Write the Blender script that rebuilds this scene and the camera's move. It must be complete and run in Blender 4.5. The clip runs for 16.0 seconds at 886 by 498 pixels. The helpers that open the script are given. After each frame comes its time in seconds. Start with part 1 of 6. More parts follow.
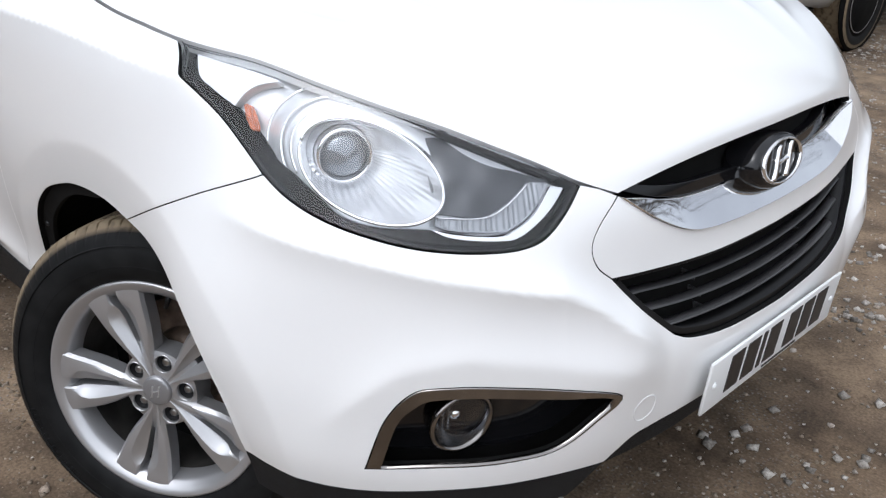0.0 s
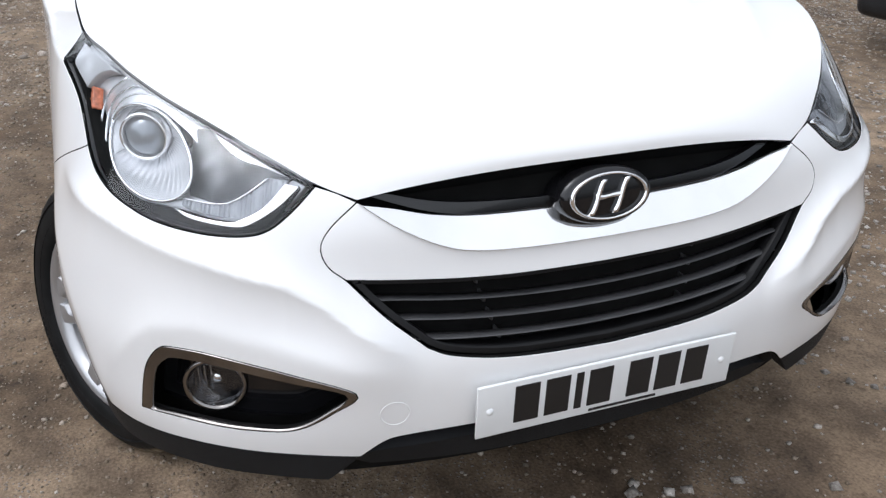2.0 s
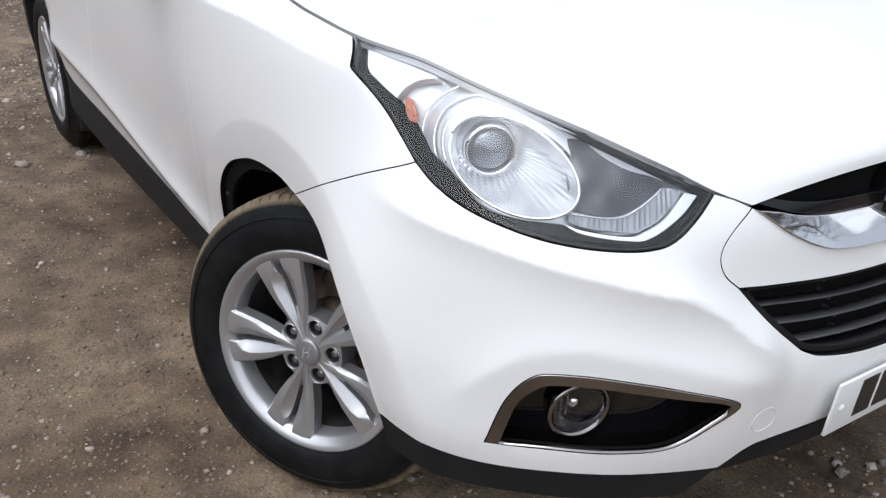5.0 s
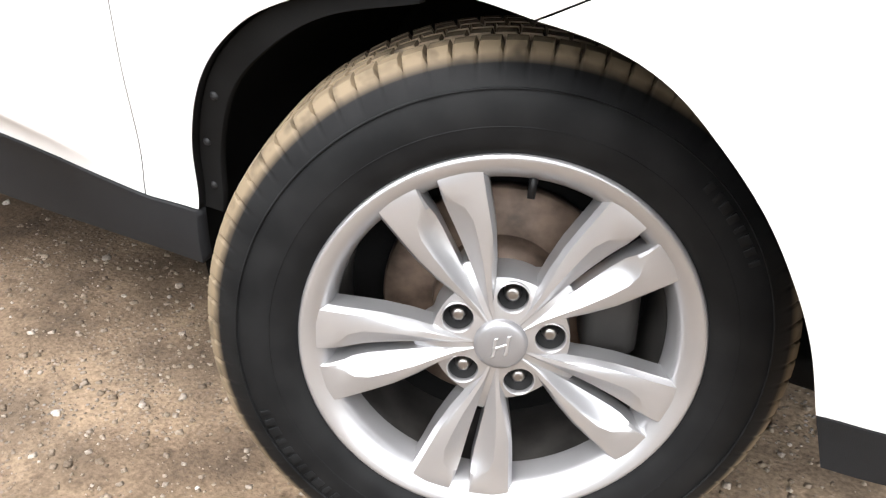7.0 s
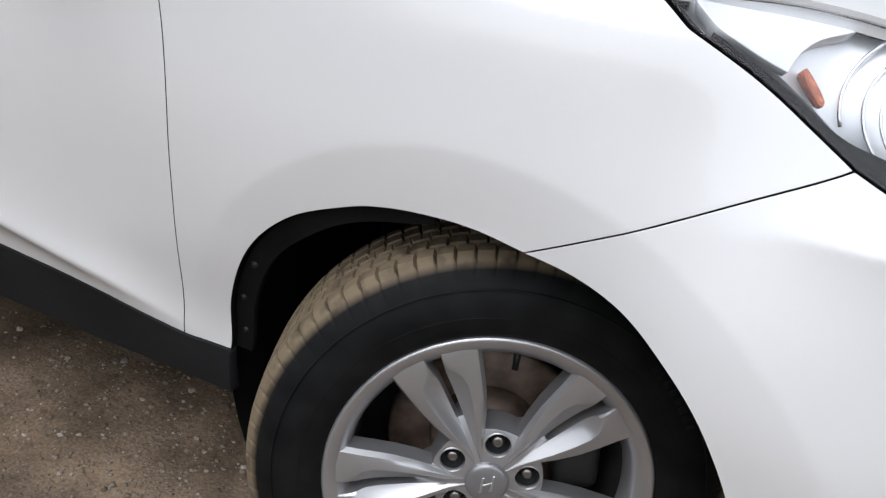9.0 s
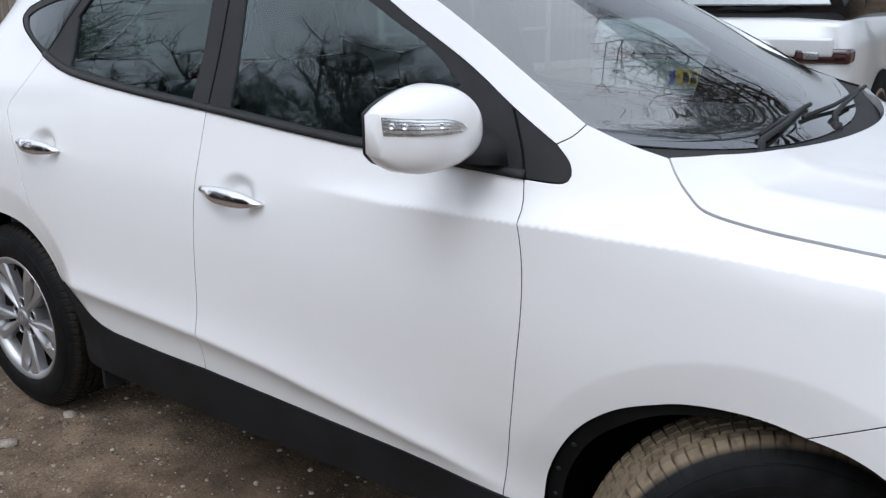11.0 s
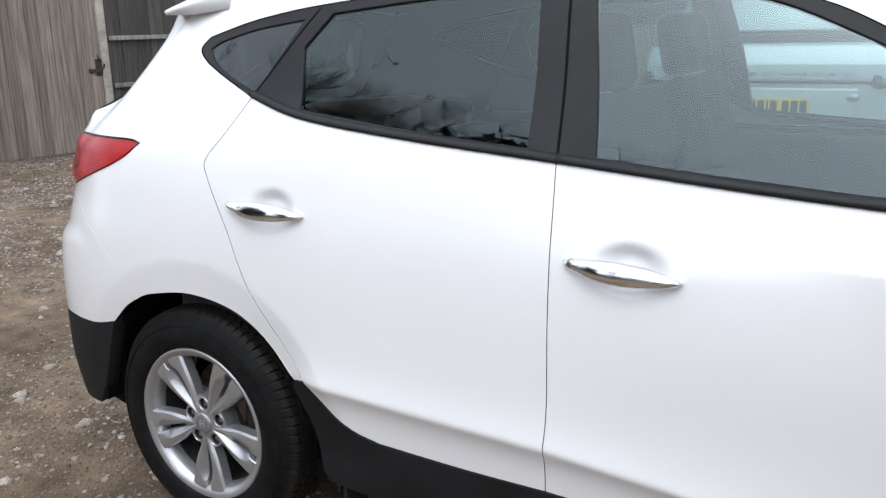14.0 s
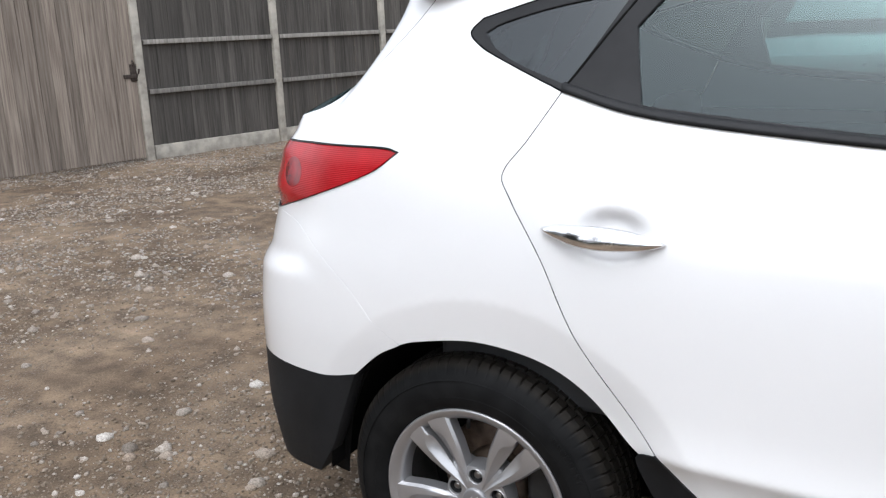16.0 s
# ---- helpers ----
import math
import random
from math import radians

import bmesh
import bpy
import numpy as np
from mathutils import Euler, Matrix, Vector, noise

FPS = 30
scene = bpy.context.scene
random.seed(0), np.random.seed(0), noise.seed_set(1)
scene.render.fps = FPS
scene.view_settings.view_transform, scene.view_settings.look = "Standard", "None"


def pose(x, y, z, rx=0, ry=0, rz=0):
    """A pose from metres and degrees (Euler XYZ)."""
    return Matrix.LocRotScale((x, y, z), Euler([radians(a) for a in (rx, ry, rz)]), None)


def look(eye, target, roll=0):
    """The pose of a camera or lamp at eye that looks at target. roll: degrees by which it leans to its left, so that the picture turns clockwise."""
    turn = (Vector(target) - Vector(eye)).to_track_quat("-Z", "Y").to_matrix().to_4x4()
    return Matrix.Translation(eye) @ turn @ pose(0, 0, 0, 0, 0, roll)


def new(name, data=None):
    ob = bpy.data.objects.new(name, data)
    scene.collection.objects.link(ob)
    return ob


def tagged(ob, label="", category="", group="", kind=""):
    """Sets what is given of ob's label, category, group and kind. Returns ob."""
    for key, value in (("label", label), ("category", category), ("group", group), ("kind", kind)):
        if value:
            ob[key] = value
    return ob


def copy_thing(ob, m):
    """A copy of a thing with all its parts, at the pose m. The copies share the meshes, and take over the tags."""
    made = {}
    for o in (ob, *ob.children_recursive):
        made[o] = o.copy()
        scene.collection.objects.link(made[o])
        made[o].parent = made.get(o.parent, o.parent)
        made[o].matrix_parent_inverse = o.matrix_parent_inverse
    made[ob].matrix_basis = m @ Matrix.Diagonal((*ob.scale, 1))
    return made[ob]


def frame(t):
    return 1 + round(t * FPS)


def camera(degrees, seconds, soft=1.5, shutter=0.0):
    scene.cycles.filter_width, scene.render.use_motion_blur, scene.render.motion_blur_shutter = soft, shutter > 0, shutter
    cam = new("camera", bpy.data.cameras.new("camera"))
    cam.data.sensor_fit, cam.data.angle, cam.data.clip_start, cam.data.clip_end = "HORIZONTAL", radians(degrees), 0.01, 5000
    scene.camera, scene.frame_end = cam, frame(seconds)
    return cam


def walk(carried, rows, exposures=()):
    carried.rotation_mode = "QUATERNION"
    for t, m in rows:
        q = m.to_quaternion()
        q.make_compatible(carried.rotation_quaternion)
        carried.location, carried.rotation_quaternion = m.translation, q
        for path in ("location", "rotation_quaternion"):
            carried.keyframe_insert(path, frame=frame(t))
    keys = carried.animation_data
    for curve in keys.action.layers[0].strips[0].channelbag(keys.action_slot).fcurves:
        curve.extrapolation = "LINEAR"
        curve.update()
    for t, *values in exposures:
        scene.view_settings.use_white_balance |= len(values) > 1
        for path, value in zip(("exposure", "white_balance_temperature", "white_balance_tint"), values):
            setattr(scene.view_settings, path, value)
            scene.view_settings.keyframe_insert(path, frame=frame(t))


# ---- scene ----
from mathutils import geometry

cam = camera(54.1, 16.0, soft=1.3)
PATH = [
    (0, (1.374, -1.467, 1.34), (0.107, -0.183, 0.476), 1.8),
    (0.5, (1.552, -1.264, 1.351), (0.129, -0.184, 0.453), 0.4),
    (1, (1.705, -1.083, 1.357), (0.148, -0.176, 0.49), -0.6),
    (1.5, (1.81, -0.871, 1.364), (0.183, -0.086, 0.506), 0.2),
    (2, (1.938, -0.736, 1.386), (0.251, -0.106, 0.516), 0.1),
    (2.5, (2.083, -0.669, 1.411), (0.348, -0.167, 0.554), -0.4),
    (3, (2.094, -0.745, 1.412), (0.359, -0.236, 0.557), 0.0),
    (3.5, (2.046, -0.975, 1.4), (0.348, -0.367, 0.537), 0.6),
    (4, (1.946, -1.194, 1.407), (0.291, -0.453, 0.564), 0.3),
    (4.5, (1.714, -1.343, 1.366), (0.122, -0.467, 0.53), 1.2),
    (5, (1.467, -1.5, 1.366), (-0.027, -0.497, 0.493), 2.0),
    (5.2, (1.352, -1.584, 1.35), (-0.105, -0.539, 0.464), 1.8),
    (7.3, (0.33, -1.565, 0.858), (-0.543, -0.066, -0.139), 0.3),
    (7.5, (0.321, -1.551, 0.809), (-0.528, -0.028, -0.17), 0.7),
    (8, (0.321, -1.551, 0.775), (-0.516, 0.006, -0.161), 1.2),
    (8.5, (0.375, -1.59, 0.905), (-0.508, -0.047, -0.012), 1.6),
    (9, (0.416, -1.71, 1.183), (-0.484, -0.166, 0.286), 2.7),
    (9.2, (0.448, -1.748, 1.264), (-0.487, -0.228, 0.363), 1.9),
    (9.5, (0.52, -1.892, 1.348), (-0.45, -0.36, 0.503), 1.5),
    (10, (0.544, -2.091, 1.421), (-0.535, -0.546, 0.752), 0.9),
    (10.2, (0.528, -2.187, 1.432), (-0.585, -0.643, 0.815), 0.5),
    (12.3, (-0.153, -2.349, 1.457), (-1.287, -0.788, 0.93), -2.2),
    (12.5, (-0.233, -2.375, 1.455), (-1.35, -0.801, 0.932), -2.1),
    (13, (-0.43, -2.419, 1.439), (-1.496, -0.807, 0.927), -1.8),
    (13.5, (-0.62, -2.431, 1.452), (-1.66, -0.797, 0.951), -1.4),
    (14, (-0.855, -2.465, 1.443), (-1.846, -0.801, 0.946), -1.5),
    (14.5, (-1.096, -2.493, 1.443), (-2.048, -0.803, 0.955), -1.3),
    (15, (-1.325, -2.448, 1.428), (-2.291, -0.765, 0.942), -1.2),
    (15.5, (-1.532, -2.418, 1.421), (-2.534, -0.755, 0.938), -1.8),
    (16, (-1.779, -2.427, 1.411), (-2.751, -0.75, 0.919), -2.5),
]
EXPOSURES = [(0, .58, 6000, 10), (2, .62, 6000, 10), (4, .66, 6000, 10), (5.2, .55, 6000, 10), (7.3, 2.15, 6480, 10), (8.2, 2.15, 6530, 10), (8.5, 1.72, 6500, 10), (8.9, .65, 6150, 10), (9.2, -.05, 6000, 10), (9.6, -.48, 5950, 10), (10.2, -.2, 5900, 10), (12.3, .61, 5850, 10), (14, .61, 5940, 10), (16, .74, 6050, 10)]
walk(cam, [(t, look(eye, target, roll)) for t, eye, target, roll in PATH], EXPOSURES)


# ---- world, sun and exposure ----
world = bpy.data.worlds.new("overcast_sky")
scene.world = world
world.use_nodes = True
wn = world.node_tree
sky = wn.nodes.new("ShaderNodeTexSky")
sky.sky_type, sky.sun_disc = "NISHITA", False
sky.sun_elevation, sky.sun_rotation = radians(61), radians(172)
sky.dust_density, sky.ozone_density, sky.air_density = 4.0, 1.0, 1.0
grey = wn.nodes.new("ShaderNodeHueSaturation")
grey.inputs["Saturation"].default_value = 0.22
wn.links.new(sky.outputs[0], grey.inputs["Color"])
wn.links.new(grey.outputs[0], wn.nodes["Background"].inputs["Color"])
wn.nodes["Background"].inputs["Strength"].default_value = 0.13
sun = new("sun", bpy.data.lights.new("sun", "SUN"))
sun.data.energy, sun.data.angle, sun.data.color = 1.2, radians(175), (1, 0.985, 0.96)
sun.matrix_world = look((0.8, -5.5, 10), (0, 0, 0))

# ---- materials ----


def node_material(name):
    m = bpy.data.materials.new(name)
    m.use_nodes = True
    return m, m.node_tree.nodes, m.node_tree.links, m.node_tree.nodes["Principled BSDF"]


def set_inputs(node, **values):
    for key, value in values.items():
        node.inputs[key.replace("_", " ")].default_value = value


def noise_ramp(nodes, links, scale, low, high, a=0.35, b=0.65, detail=6.0, coords="Object"):
    tc = nodes.new("ShaderNodeTexCoord")
    n = nodes.new("ShaderNodeTexNoise")
    n.inputs["Scale"].default_value, n.inputs["Detail"].default_value = scale, detail
    links.new(tc.outputs[coords], n.inputs["Vector"])
    r = nodes.new("ShaderNodeValToRGB")
    r.color_ramp.elements[0].position, r.color_ramp.elements[1].position = a, b
    r.color_ramp.elements[0].color, r.color_ramp.elements[1].color = (*low, 1), (*high, 1)
    links.new(n.outputs["Fac"], r.inputs["Fac"])
    return n, r


def plain(name, colour, rough=0.5, metal=0.0, coat=0.0, vary=0.06, scale=14.0, bump=0.0, bump_scale=300.0, shine=0.5):
    """A painted, plastic or metal surface with slight unevenness of tone and gloss."""
    m, nodes, links, p = node_material(name)
    low, high = [c * (1 - vary) for c in colour], [min(1, c * (1 + vary)) for c in colour]
    n, r = noise_ramp(nodes, links, scale, low, high)
    links.new(r.outputs[0], p.inputs["Base Color"])
    mr = nodes.new("ShaderNodeMapRange")
    mr.inputs["To Min"].default_value, mr.inputs["To Max"].default_value = rough * 0.85, min(1, rough * 1.15)
    links.new(n.outputs["Fac"], mr.inputs["Value"])
    links.new(mr.outputs[0], p.inputs["Roughness"])
    set_inputs(p, Metallic=metal, Coat_Weight=coat, Coat_Roughness=0.04, Specular_IOR_Level=shine)
    if bump:
        f = nodes.new("ShaderNodeTexNoise")
        f.inputs["Scale"].default_value = bump_scale
        tc = nodes.new("ShaderNodeTexCoord")
        links.new(tc.outputs["Object"], f.inputs["Vector"])
        b = nodes.new("ShaderNodeBump")
        b.inputs["Strength"].default_value, b.inputs["Distance"].default_value = bump, 0.002
        links.new(f.outputs["Fac"], b.inputs["Height"])
        links.new(b.outputs[0], p.inputs["Normal"])
    return m


def glazing(name, tint, gloss=1.0, rough=0.0, base=0.08, cast=(1, 1, 1)):
    """Thin tinted glass: what lies behind shows through, and the outside mirrors in it by Fresnel."""
    m, nodes, links, p = node_material(name)
    nodes.remove(p)
    through_it, mirror_it, mix = nodes.new("ShaderNodeBsdfTransparent"), nodes.new("ShaderNodeBsdfGlossy"), nodes.new("ShaderNodeMixShader")
    through_it.inputs["Color"].default_value = (*tint, 1)
    mirror_it.inputs["Roughness"].default_value = rough
    mirror_it.inputs["Color"].default_value = (gloss * cast[0], gloss * cast[1], gloss * cast[2], 1)
    f = nodes.new("ShaderNodeLayerWeight")
    f.inputs["Blend"].default_value = 0.5
    steep = nodes.new("ShaderNodeMath")
    steep.operation = "POWER"
    steep.inputs[1].default_value = 4.0
    links.new(f.outputs["Facing"], steep.inputs[0])
    mr = nodes.new("ShaderNodeMapRange")
    mr.inputs["To Min"].default_value, mr.inputs["To Max"].default_value = base, 1.0
    links.new(steep.outputs[0], mr.inputs["Value"])
    links.new(mr.outputs[0], mix.inputs["Fac"])
    links.new(through_it.outputs[0], mix.inputs[1])
    links.new(mirror_it.outputs[0], mix.inputs[2])
    links.new(mix.outputs[0], nodes["Material Output"].inputs["Surface"])
    return m


PAINT = plain("white_pearl_paint", (0.80, 0.80, 0.80), 0.32, coat=1.0, vary=0.012, scale=3.0)
TRIM = plain("black_grained_plastic", (0.016, 0.0165, 0.018), 0.5, vary=0.2, bump=0.25, bump_scale=900, shine=0.28)
CLADDING = plain("dark_grey_cladding", (0.013, 0.0135, 0.0148), 0.6, vary=0.25, scale=6, bump=0.3, bump_scale=900, shine=0.17)
GRILLE = plain("black_grille_plastic", (0.006, 0.006, 0.0065), 0.35, vary=0.2, shine=0.22)
SLAT = plain("satin_grey_slats", (0.055, 0.055, 0.057), 0.3, vary=0.15, shine=0.5)
GLOSS = plain("gloss_black_plastic", (0.006, 0.006, 0.007), 0.08, vary=0.1)
# Near-black: shade put into the colour of recesses and gaps; also plain black plastic.
VOID = plain("recess_shade_and_liner_black", (0.006, 0.006, 0.006), 0.85, vary=0.3, shine=0.1)
CHROME = plain("chrome", (0.90, 0.90, 0.91), 0.05, metal=1.0, vary=0.02)
HANDLE_CHROME = plain("polished_handle", (0.88, 0.88, 0.89), 0.15, metal=1.0, vary=0.03)
DARK_CHROME = plain("smoked_chrome", (0.26, 0.245, 0.235), 0.16, metal=1.0, vary=0.05)
SATIN = plain("satin_silver", (0.86, 0.87, 0.89), 0.24, metal=0.9, vary=0.04)
ALLOY = plain("silver_alloy_paint", (0.44, 0.44, 0.45), 0.30, metal=0.7, coat=0.5, vary=0.05, scale=9)
DISC = plain("brake_disc_rust", (0.15, 0.108, 0.082), 0.5, metal=0.5, vary=0.5, scale=25)
STEEL = plain("steel_nut", (0.35, 0.34, 0.33), 0.3, metal=1.0, vary=0.1, scale=60)
WINDOW = glazing("tinted_window_glass", (0.54, 0.66, 0.655), base=0.108, cast=(0.86, 0.98, 1.0))
PRIVACY = glazing("dark_privacy_glass", (0.27, 0.385, 0.375), base=0.070, cast=(0.86, 0.98, 1.0))
QUARTER = glazing("dark_quarter_glass", (0.10, 0.13, 0.13), base=0.075, cast=(0.9, 0.96, 1.0))
SCREEN = glazing("windscreen_glass", (0.62, 0.68, 0.67), base=0.32)
CLEAR = glazing("clear_lamp_cover", (0.95, 0.96, 0.97), 0.9, base=0.05)
SMOKE = plain("lamp_grey_inner", (0.38, 0.39, 0.41), 0.28, metal=0.8, vary=0.08, scale=30)
LINER = plain("bright_metallised_liner", (0.78, 0.79, 0.81), 0.30, metal=0.5, vary=0.06, scale=25)
DARK_CELL = plain("dark_lamp_cell", (0.075, 0.077, 0.083), 0.25, metal=0.6, vary=0.2, scale=40)
BOWL = plain("frosted_chrome_bowl", (0.78, 0.79, 0.81), 0.22, metal=0.6, vary=0.05, scale=30)
AMBER = plain("amber_bulb", (0.60, 0.20, 0.11), 0.25, vary=0.35, scale=120)
DARK_REFLECTOR = plain("smoky_reflector", (0.30, 0.30, 0.31), 0.18, metal=0.9, vary=0.1, scale=40)
RIBBED = plain("grey_light_guide", (0.33, 0.34, 0.36), 0.3, metal=0.5, vary=0.1, scale=40)


def ribbed_red():
    """Deep red lamp plastic over fine level ribs."""
    m = plain("red_lamp_lens", (0.36, 0.0012, 0.005), 0.10, coat=0.0, vary=0.12, shine=0.35, scale=16)
    nodes, links = m.node_tree.nodes, m.node_tree.links
    tc, w, b = nodes.new("ShaderNodeTexCoord"), nodes.new("ShaderNodeTexWave"), nodes.new("ShaderNodeBump")
    w.bands_direction = "Z"
    w.inputs["Scale"].default_value, w.inputs["Distortion"].default_value = 75.0, 0.0
    links.new(tc.outputs["Object"], w.inputs["Vector"])
    b.inputs["Strength"].default_value, b.inputs["Distance"].default_value = 0.22, 0.002
    links.new(w.outputs["Fac"], b.inputs["Height"])
    links.new(b.outputs[0], nodes["Principled BSDF"].inputs["Normal"])
    return m


RED = ribbed_red()
DARK_RED = plain("dark_red_cell", (0.20, 0.002, 0.005), 0.12, vary=0.4, scale=30)
PLATE_WHITE = plain("white_reflective_plate", (0.72, 0.73, 0.73), 0.35, vary=0.02)
PLATE_YELLOW = plain("yellow_reflective_plate", (0.80, 0.52, 0.03), 0.35, vary=0.03)
INK = plain("black_ink", (0.012, 0.012, 0.013), 0.4, vary=0.1)
CABIN = plain("charcoal_cabin_plastic", (0.045, 0.047, 0.05), 0.7, vary=0.15)
CLOTH = plain("grey_seat_cloth", (0.035, 0.036, 0.038), 0.95, vary=0.2, scale=40, bump=0.3, bump_scale=700)
LINING = plain("pale_grey_headlining", (0.42, 0.42, 0.41), 0.9, vary=0.04)
SILVER_PAINT = plain("pale_silver_paint", (0.60, 0.62, 0.63), 0.3, metal=0.15, coat=1.0, vary=0.015, scale=3)
CONCRETE = plain("weathered_concrete", (0.40, 0.375, 0.325), 0.9, vary=0.22, scale=9, bump=0.6, bump_scale=120)
IRON = plain("rusted_iron", (0.05, 0.038, 0.032), 0.7, metal=0.3, vary=0.4, scale=40)


def rubber_material(name, dust):
    """Tyre rubber: black walls, tan road dust on the tread by its distance from the axle."""
    m, nodes, links, p = node_material(name)
    n, r = noise_ramp(nodes, links, 20, (0.005, 0.0053, 0.0057), (0.010, 0.0103, 0.0107))
    tc = nodes.new("ShaderNodeTexCoord")
    sep = nodes.new("ShaderNodeSeparateXYZ")
    links.new(tc.outputs["Object"], sep.inputs[0])
    comb = nodes.new("ShaderNodeCombineXYZ")
    links.new(sep.outputs["X"], comb.inputs["X"])
    links.new(sep.outputs["Y"], comb.inputs["Y"])
    length = nodes.new("ShaderNodeVectorMath")
    length.operation = "LENGTH"
    links.new(comb.outputs[0], length.inputs[0])
    mr = nodes.new("ShaderNodeMapRange")
    mr.inputs["From Min"].default_value, mr.inputs["From Max"].default_value = 0.3220, 0.3320
    mr.inputs["To Max"].default_value = dust
    links.new(length.outputs["Value"], mr.inputs["Value"])
    n2 = nodes.new("ShaderNodeTexNoise")
    n2.inputs["Scale"].default_value = 35
    links.new(tc.outputs["Object"], n2.inputs["Vector"])
    mul = nodes.new("ShaderNodeMath")
    mul.operation = "MULTIPLY"
    mr2 = nodes.new("ShaderNodeMapRange")
    mr2.inputs["From Min"].default_value, mr2.inputs["From Max"].default_value = 0.12, 0.5
    links.new(n2.outputs["Fac"], mr2.inputs["Value"])
    links.new(mr.outputs[0], mul.inputs[0])
    links.new(mr2.outputs[0], mul.inputs[1])
    mix = nodes.new("ShaderNodeMixRGB")
    mix.inputs["Color2"].default_value = (0.245, 0.190, 0.125, 1)
    links.new(mul.outputs[0], mix.inputs["Fac"])
    links.new(r.outputs[0], mix.inputs["Color1"])
    links.new(mix.outputs[0], p.inputs["Base Color"])
    set_inputs(p, Roughness=0.58, Specular_IOR_Level=0.13)
    return m


RUBBER, CLEAN_RUBBER = rubber_material("dusty_tyre_rubber", 0.75), rubber_material("tyre_rubber", 0.05)


def ground_material():
    """Trodden brown dirt: broad damp and dry patches, fine crumbs, grit showing through in places."""
    m, nodes, links, p = node_material("brown_dirt_and_grit")

    def blend(a, b, kind="MULTIPLY", fac=1.0):
        mix = nodes.new("ShaderNodeMixRGB")
        mix.blend_type = kind
        mix.inputs["Fac"].default_value = fac
        links.new(a, mix.inputs["Color1"])
        links.new(b, mix.inputs["Color2"])
        return mix

    n, r = noise_ramp(nodes, links, 0.9, (0.090, 0.063, 0.041), (0.250, 0.190, 0.133), 0.33, 0.68, 8)
    r.color_ramp.elements.new(0.5).color = (0.158, 0.116, 0.079, 1)
    n2, r2 = noise_ramp(nodes, links, 7, (0.60, 0.60, 0.61), (1.30, 1.29, 1.27), 0.34, 0.66, 10)
    n3, r3 = noise_ramp(nodes, links, 130, (0.60, 0.58, 0.56), (1.32, 1.32, 1.32), 0.30, 0.70, 4)
    n4, r4 = noise_ramp(nodes, links, 36, (0.45, 0.43, 0.42), (1.0, 1.0, 1.0), 0.30, 0.42, 5)
    base = blend(blend(blend(r.outputs[0], r2.outputs[0]).outputs[0], r3.outputs[0], fac=.8).outputs[0], r4.outputs[0], fac=.6)
    tc = nodes.new("ShaderNodeTexCoord")
    v = nodes.new("ShaderNodeTexVoronoi")
    v.inputs["Scale"].default_value = 85
    links.new(tc.outputs["Object"], v.inputs["Vector"])
    grit = nodes.new("ShaderNodeMapRange")
    grit.inputs["From Min"].default_value, grit.inputs["From Max"].default_value = 0.34, 0.16
    links.new(v.outputs["Distance"], grit.inputs["Value"])
    n5, r5 = noise_ramp(nodes, links, 1.7, (0, 0, 0), (1, 1, 1), 0.46, 0.60, 8)
    both = nodes.new("ShaderNodeMath")
    both.operation = "MULTIPLY"
    links.new(grit.outputs[0], both.inputs[0])
    links.new(r5.outputs[0], both.inputs[1])
    stone = nodes.new("ShaderNodeValToRGB")
    stone.color_ramp.elements[0].color, stone.color_ramp.elements[1].color = (0.10, 0.085, 0.07, 1), (0.27, 0.25, 0.23, 1)
    sep = nodes.new("ShaderNodeSeparateColor")
    links.new(v.outputs["Color"], sep.inputs[0])
    links.new(sep.outputs[0], stone.inputs["Fac"])
    stones = blend(base.outputs[0], stone.outputs[0], "MIX")
    links.new(both.outputs[0], stones.inputs["Fac"])
    links.new(stones.outputs[0], p.inputs["Base Color"])
    set_inputs(p, Roughness=0.93, Specular_IOR_Level=0.25)
    last = None
    for out, strength, deep in ((n4.outputs["Fac"], 0.45, 0.012), (n3.outputs["Fac"], 0.5, 0.004), (both.outputs[0], 0.6, 0.006)):
        b = nodes.new("ShaderNodeBump")
        b.inputs["Strength"].default_value, b.inputs["Distance"].default_value = strength, deep
        links.new(out, b.inputs["Height"])
        if last:
            links.new(last.outputs[0], b.inputs["Normal"])
        last = b
    links.new(last.outputs[0], p.inputs["Normal"])
    return m


def stone_material(name, *tones):
    """Stones, each of its own tone."""
    m, nodes, links, p = node_material(name)
    g = nodes.new("ShaderNodeNewGeometry")
    r = nodes.new("ShaderNodeValToRGB")
    r.color_ramp.elements[0].color, r.color_ramp.elements[1].color = (*tones[0], 1), (*tones[-1], 1)
    for k, tone in enumerate(tones[1:-1]):
        r.color_ramp.elements.new((k + 1) / (len(tones) - 1)).color = (*tone, 1)
    links.new(g.outputs["Random Per Island"], r.inputs["Fac"])
    n, dirt = noise_ramp(nodes, links, 160, (0.62, 0.59, 0.56), (1.12, 1.12, 1.12), 0.35, 0.62, 3)
    mix = nodes.new("ShaderNodeMixRGB")
    mix.blend_type = "MULTIPLY"
    mix.inputs["Fac"].default_value = 1.0
    links.new(r.outputs[0], mix.inputs["Color1"])
    links.new(dirt.outputs[0], mix.inputs["Color2"])
    links.new(mix.outputs[0], p.inputs["Base Color"])
    set_inputs(p, Roughness=0.88)
    return m


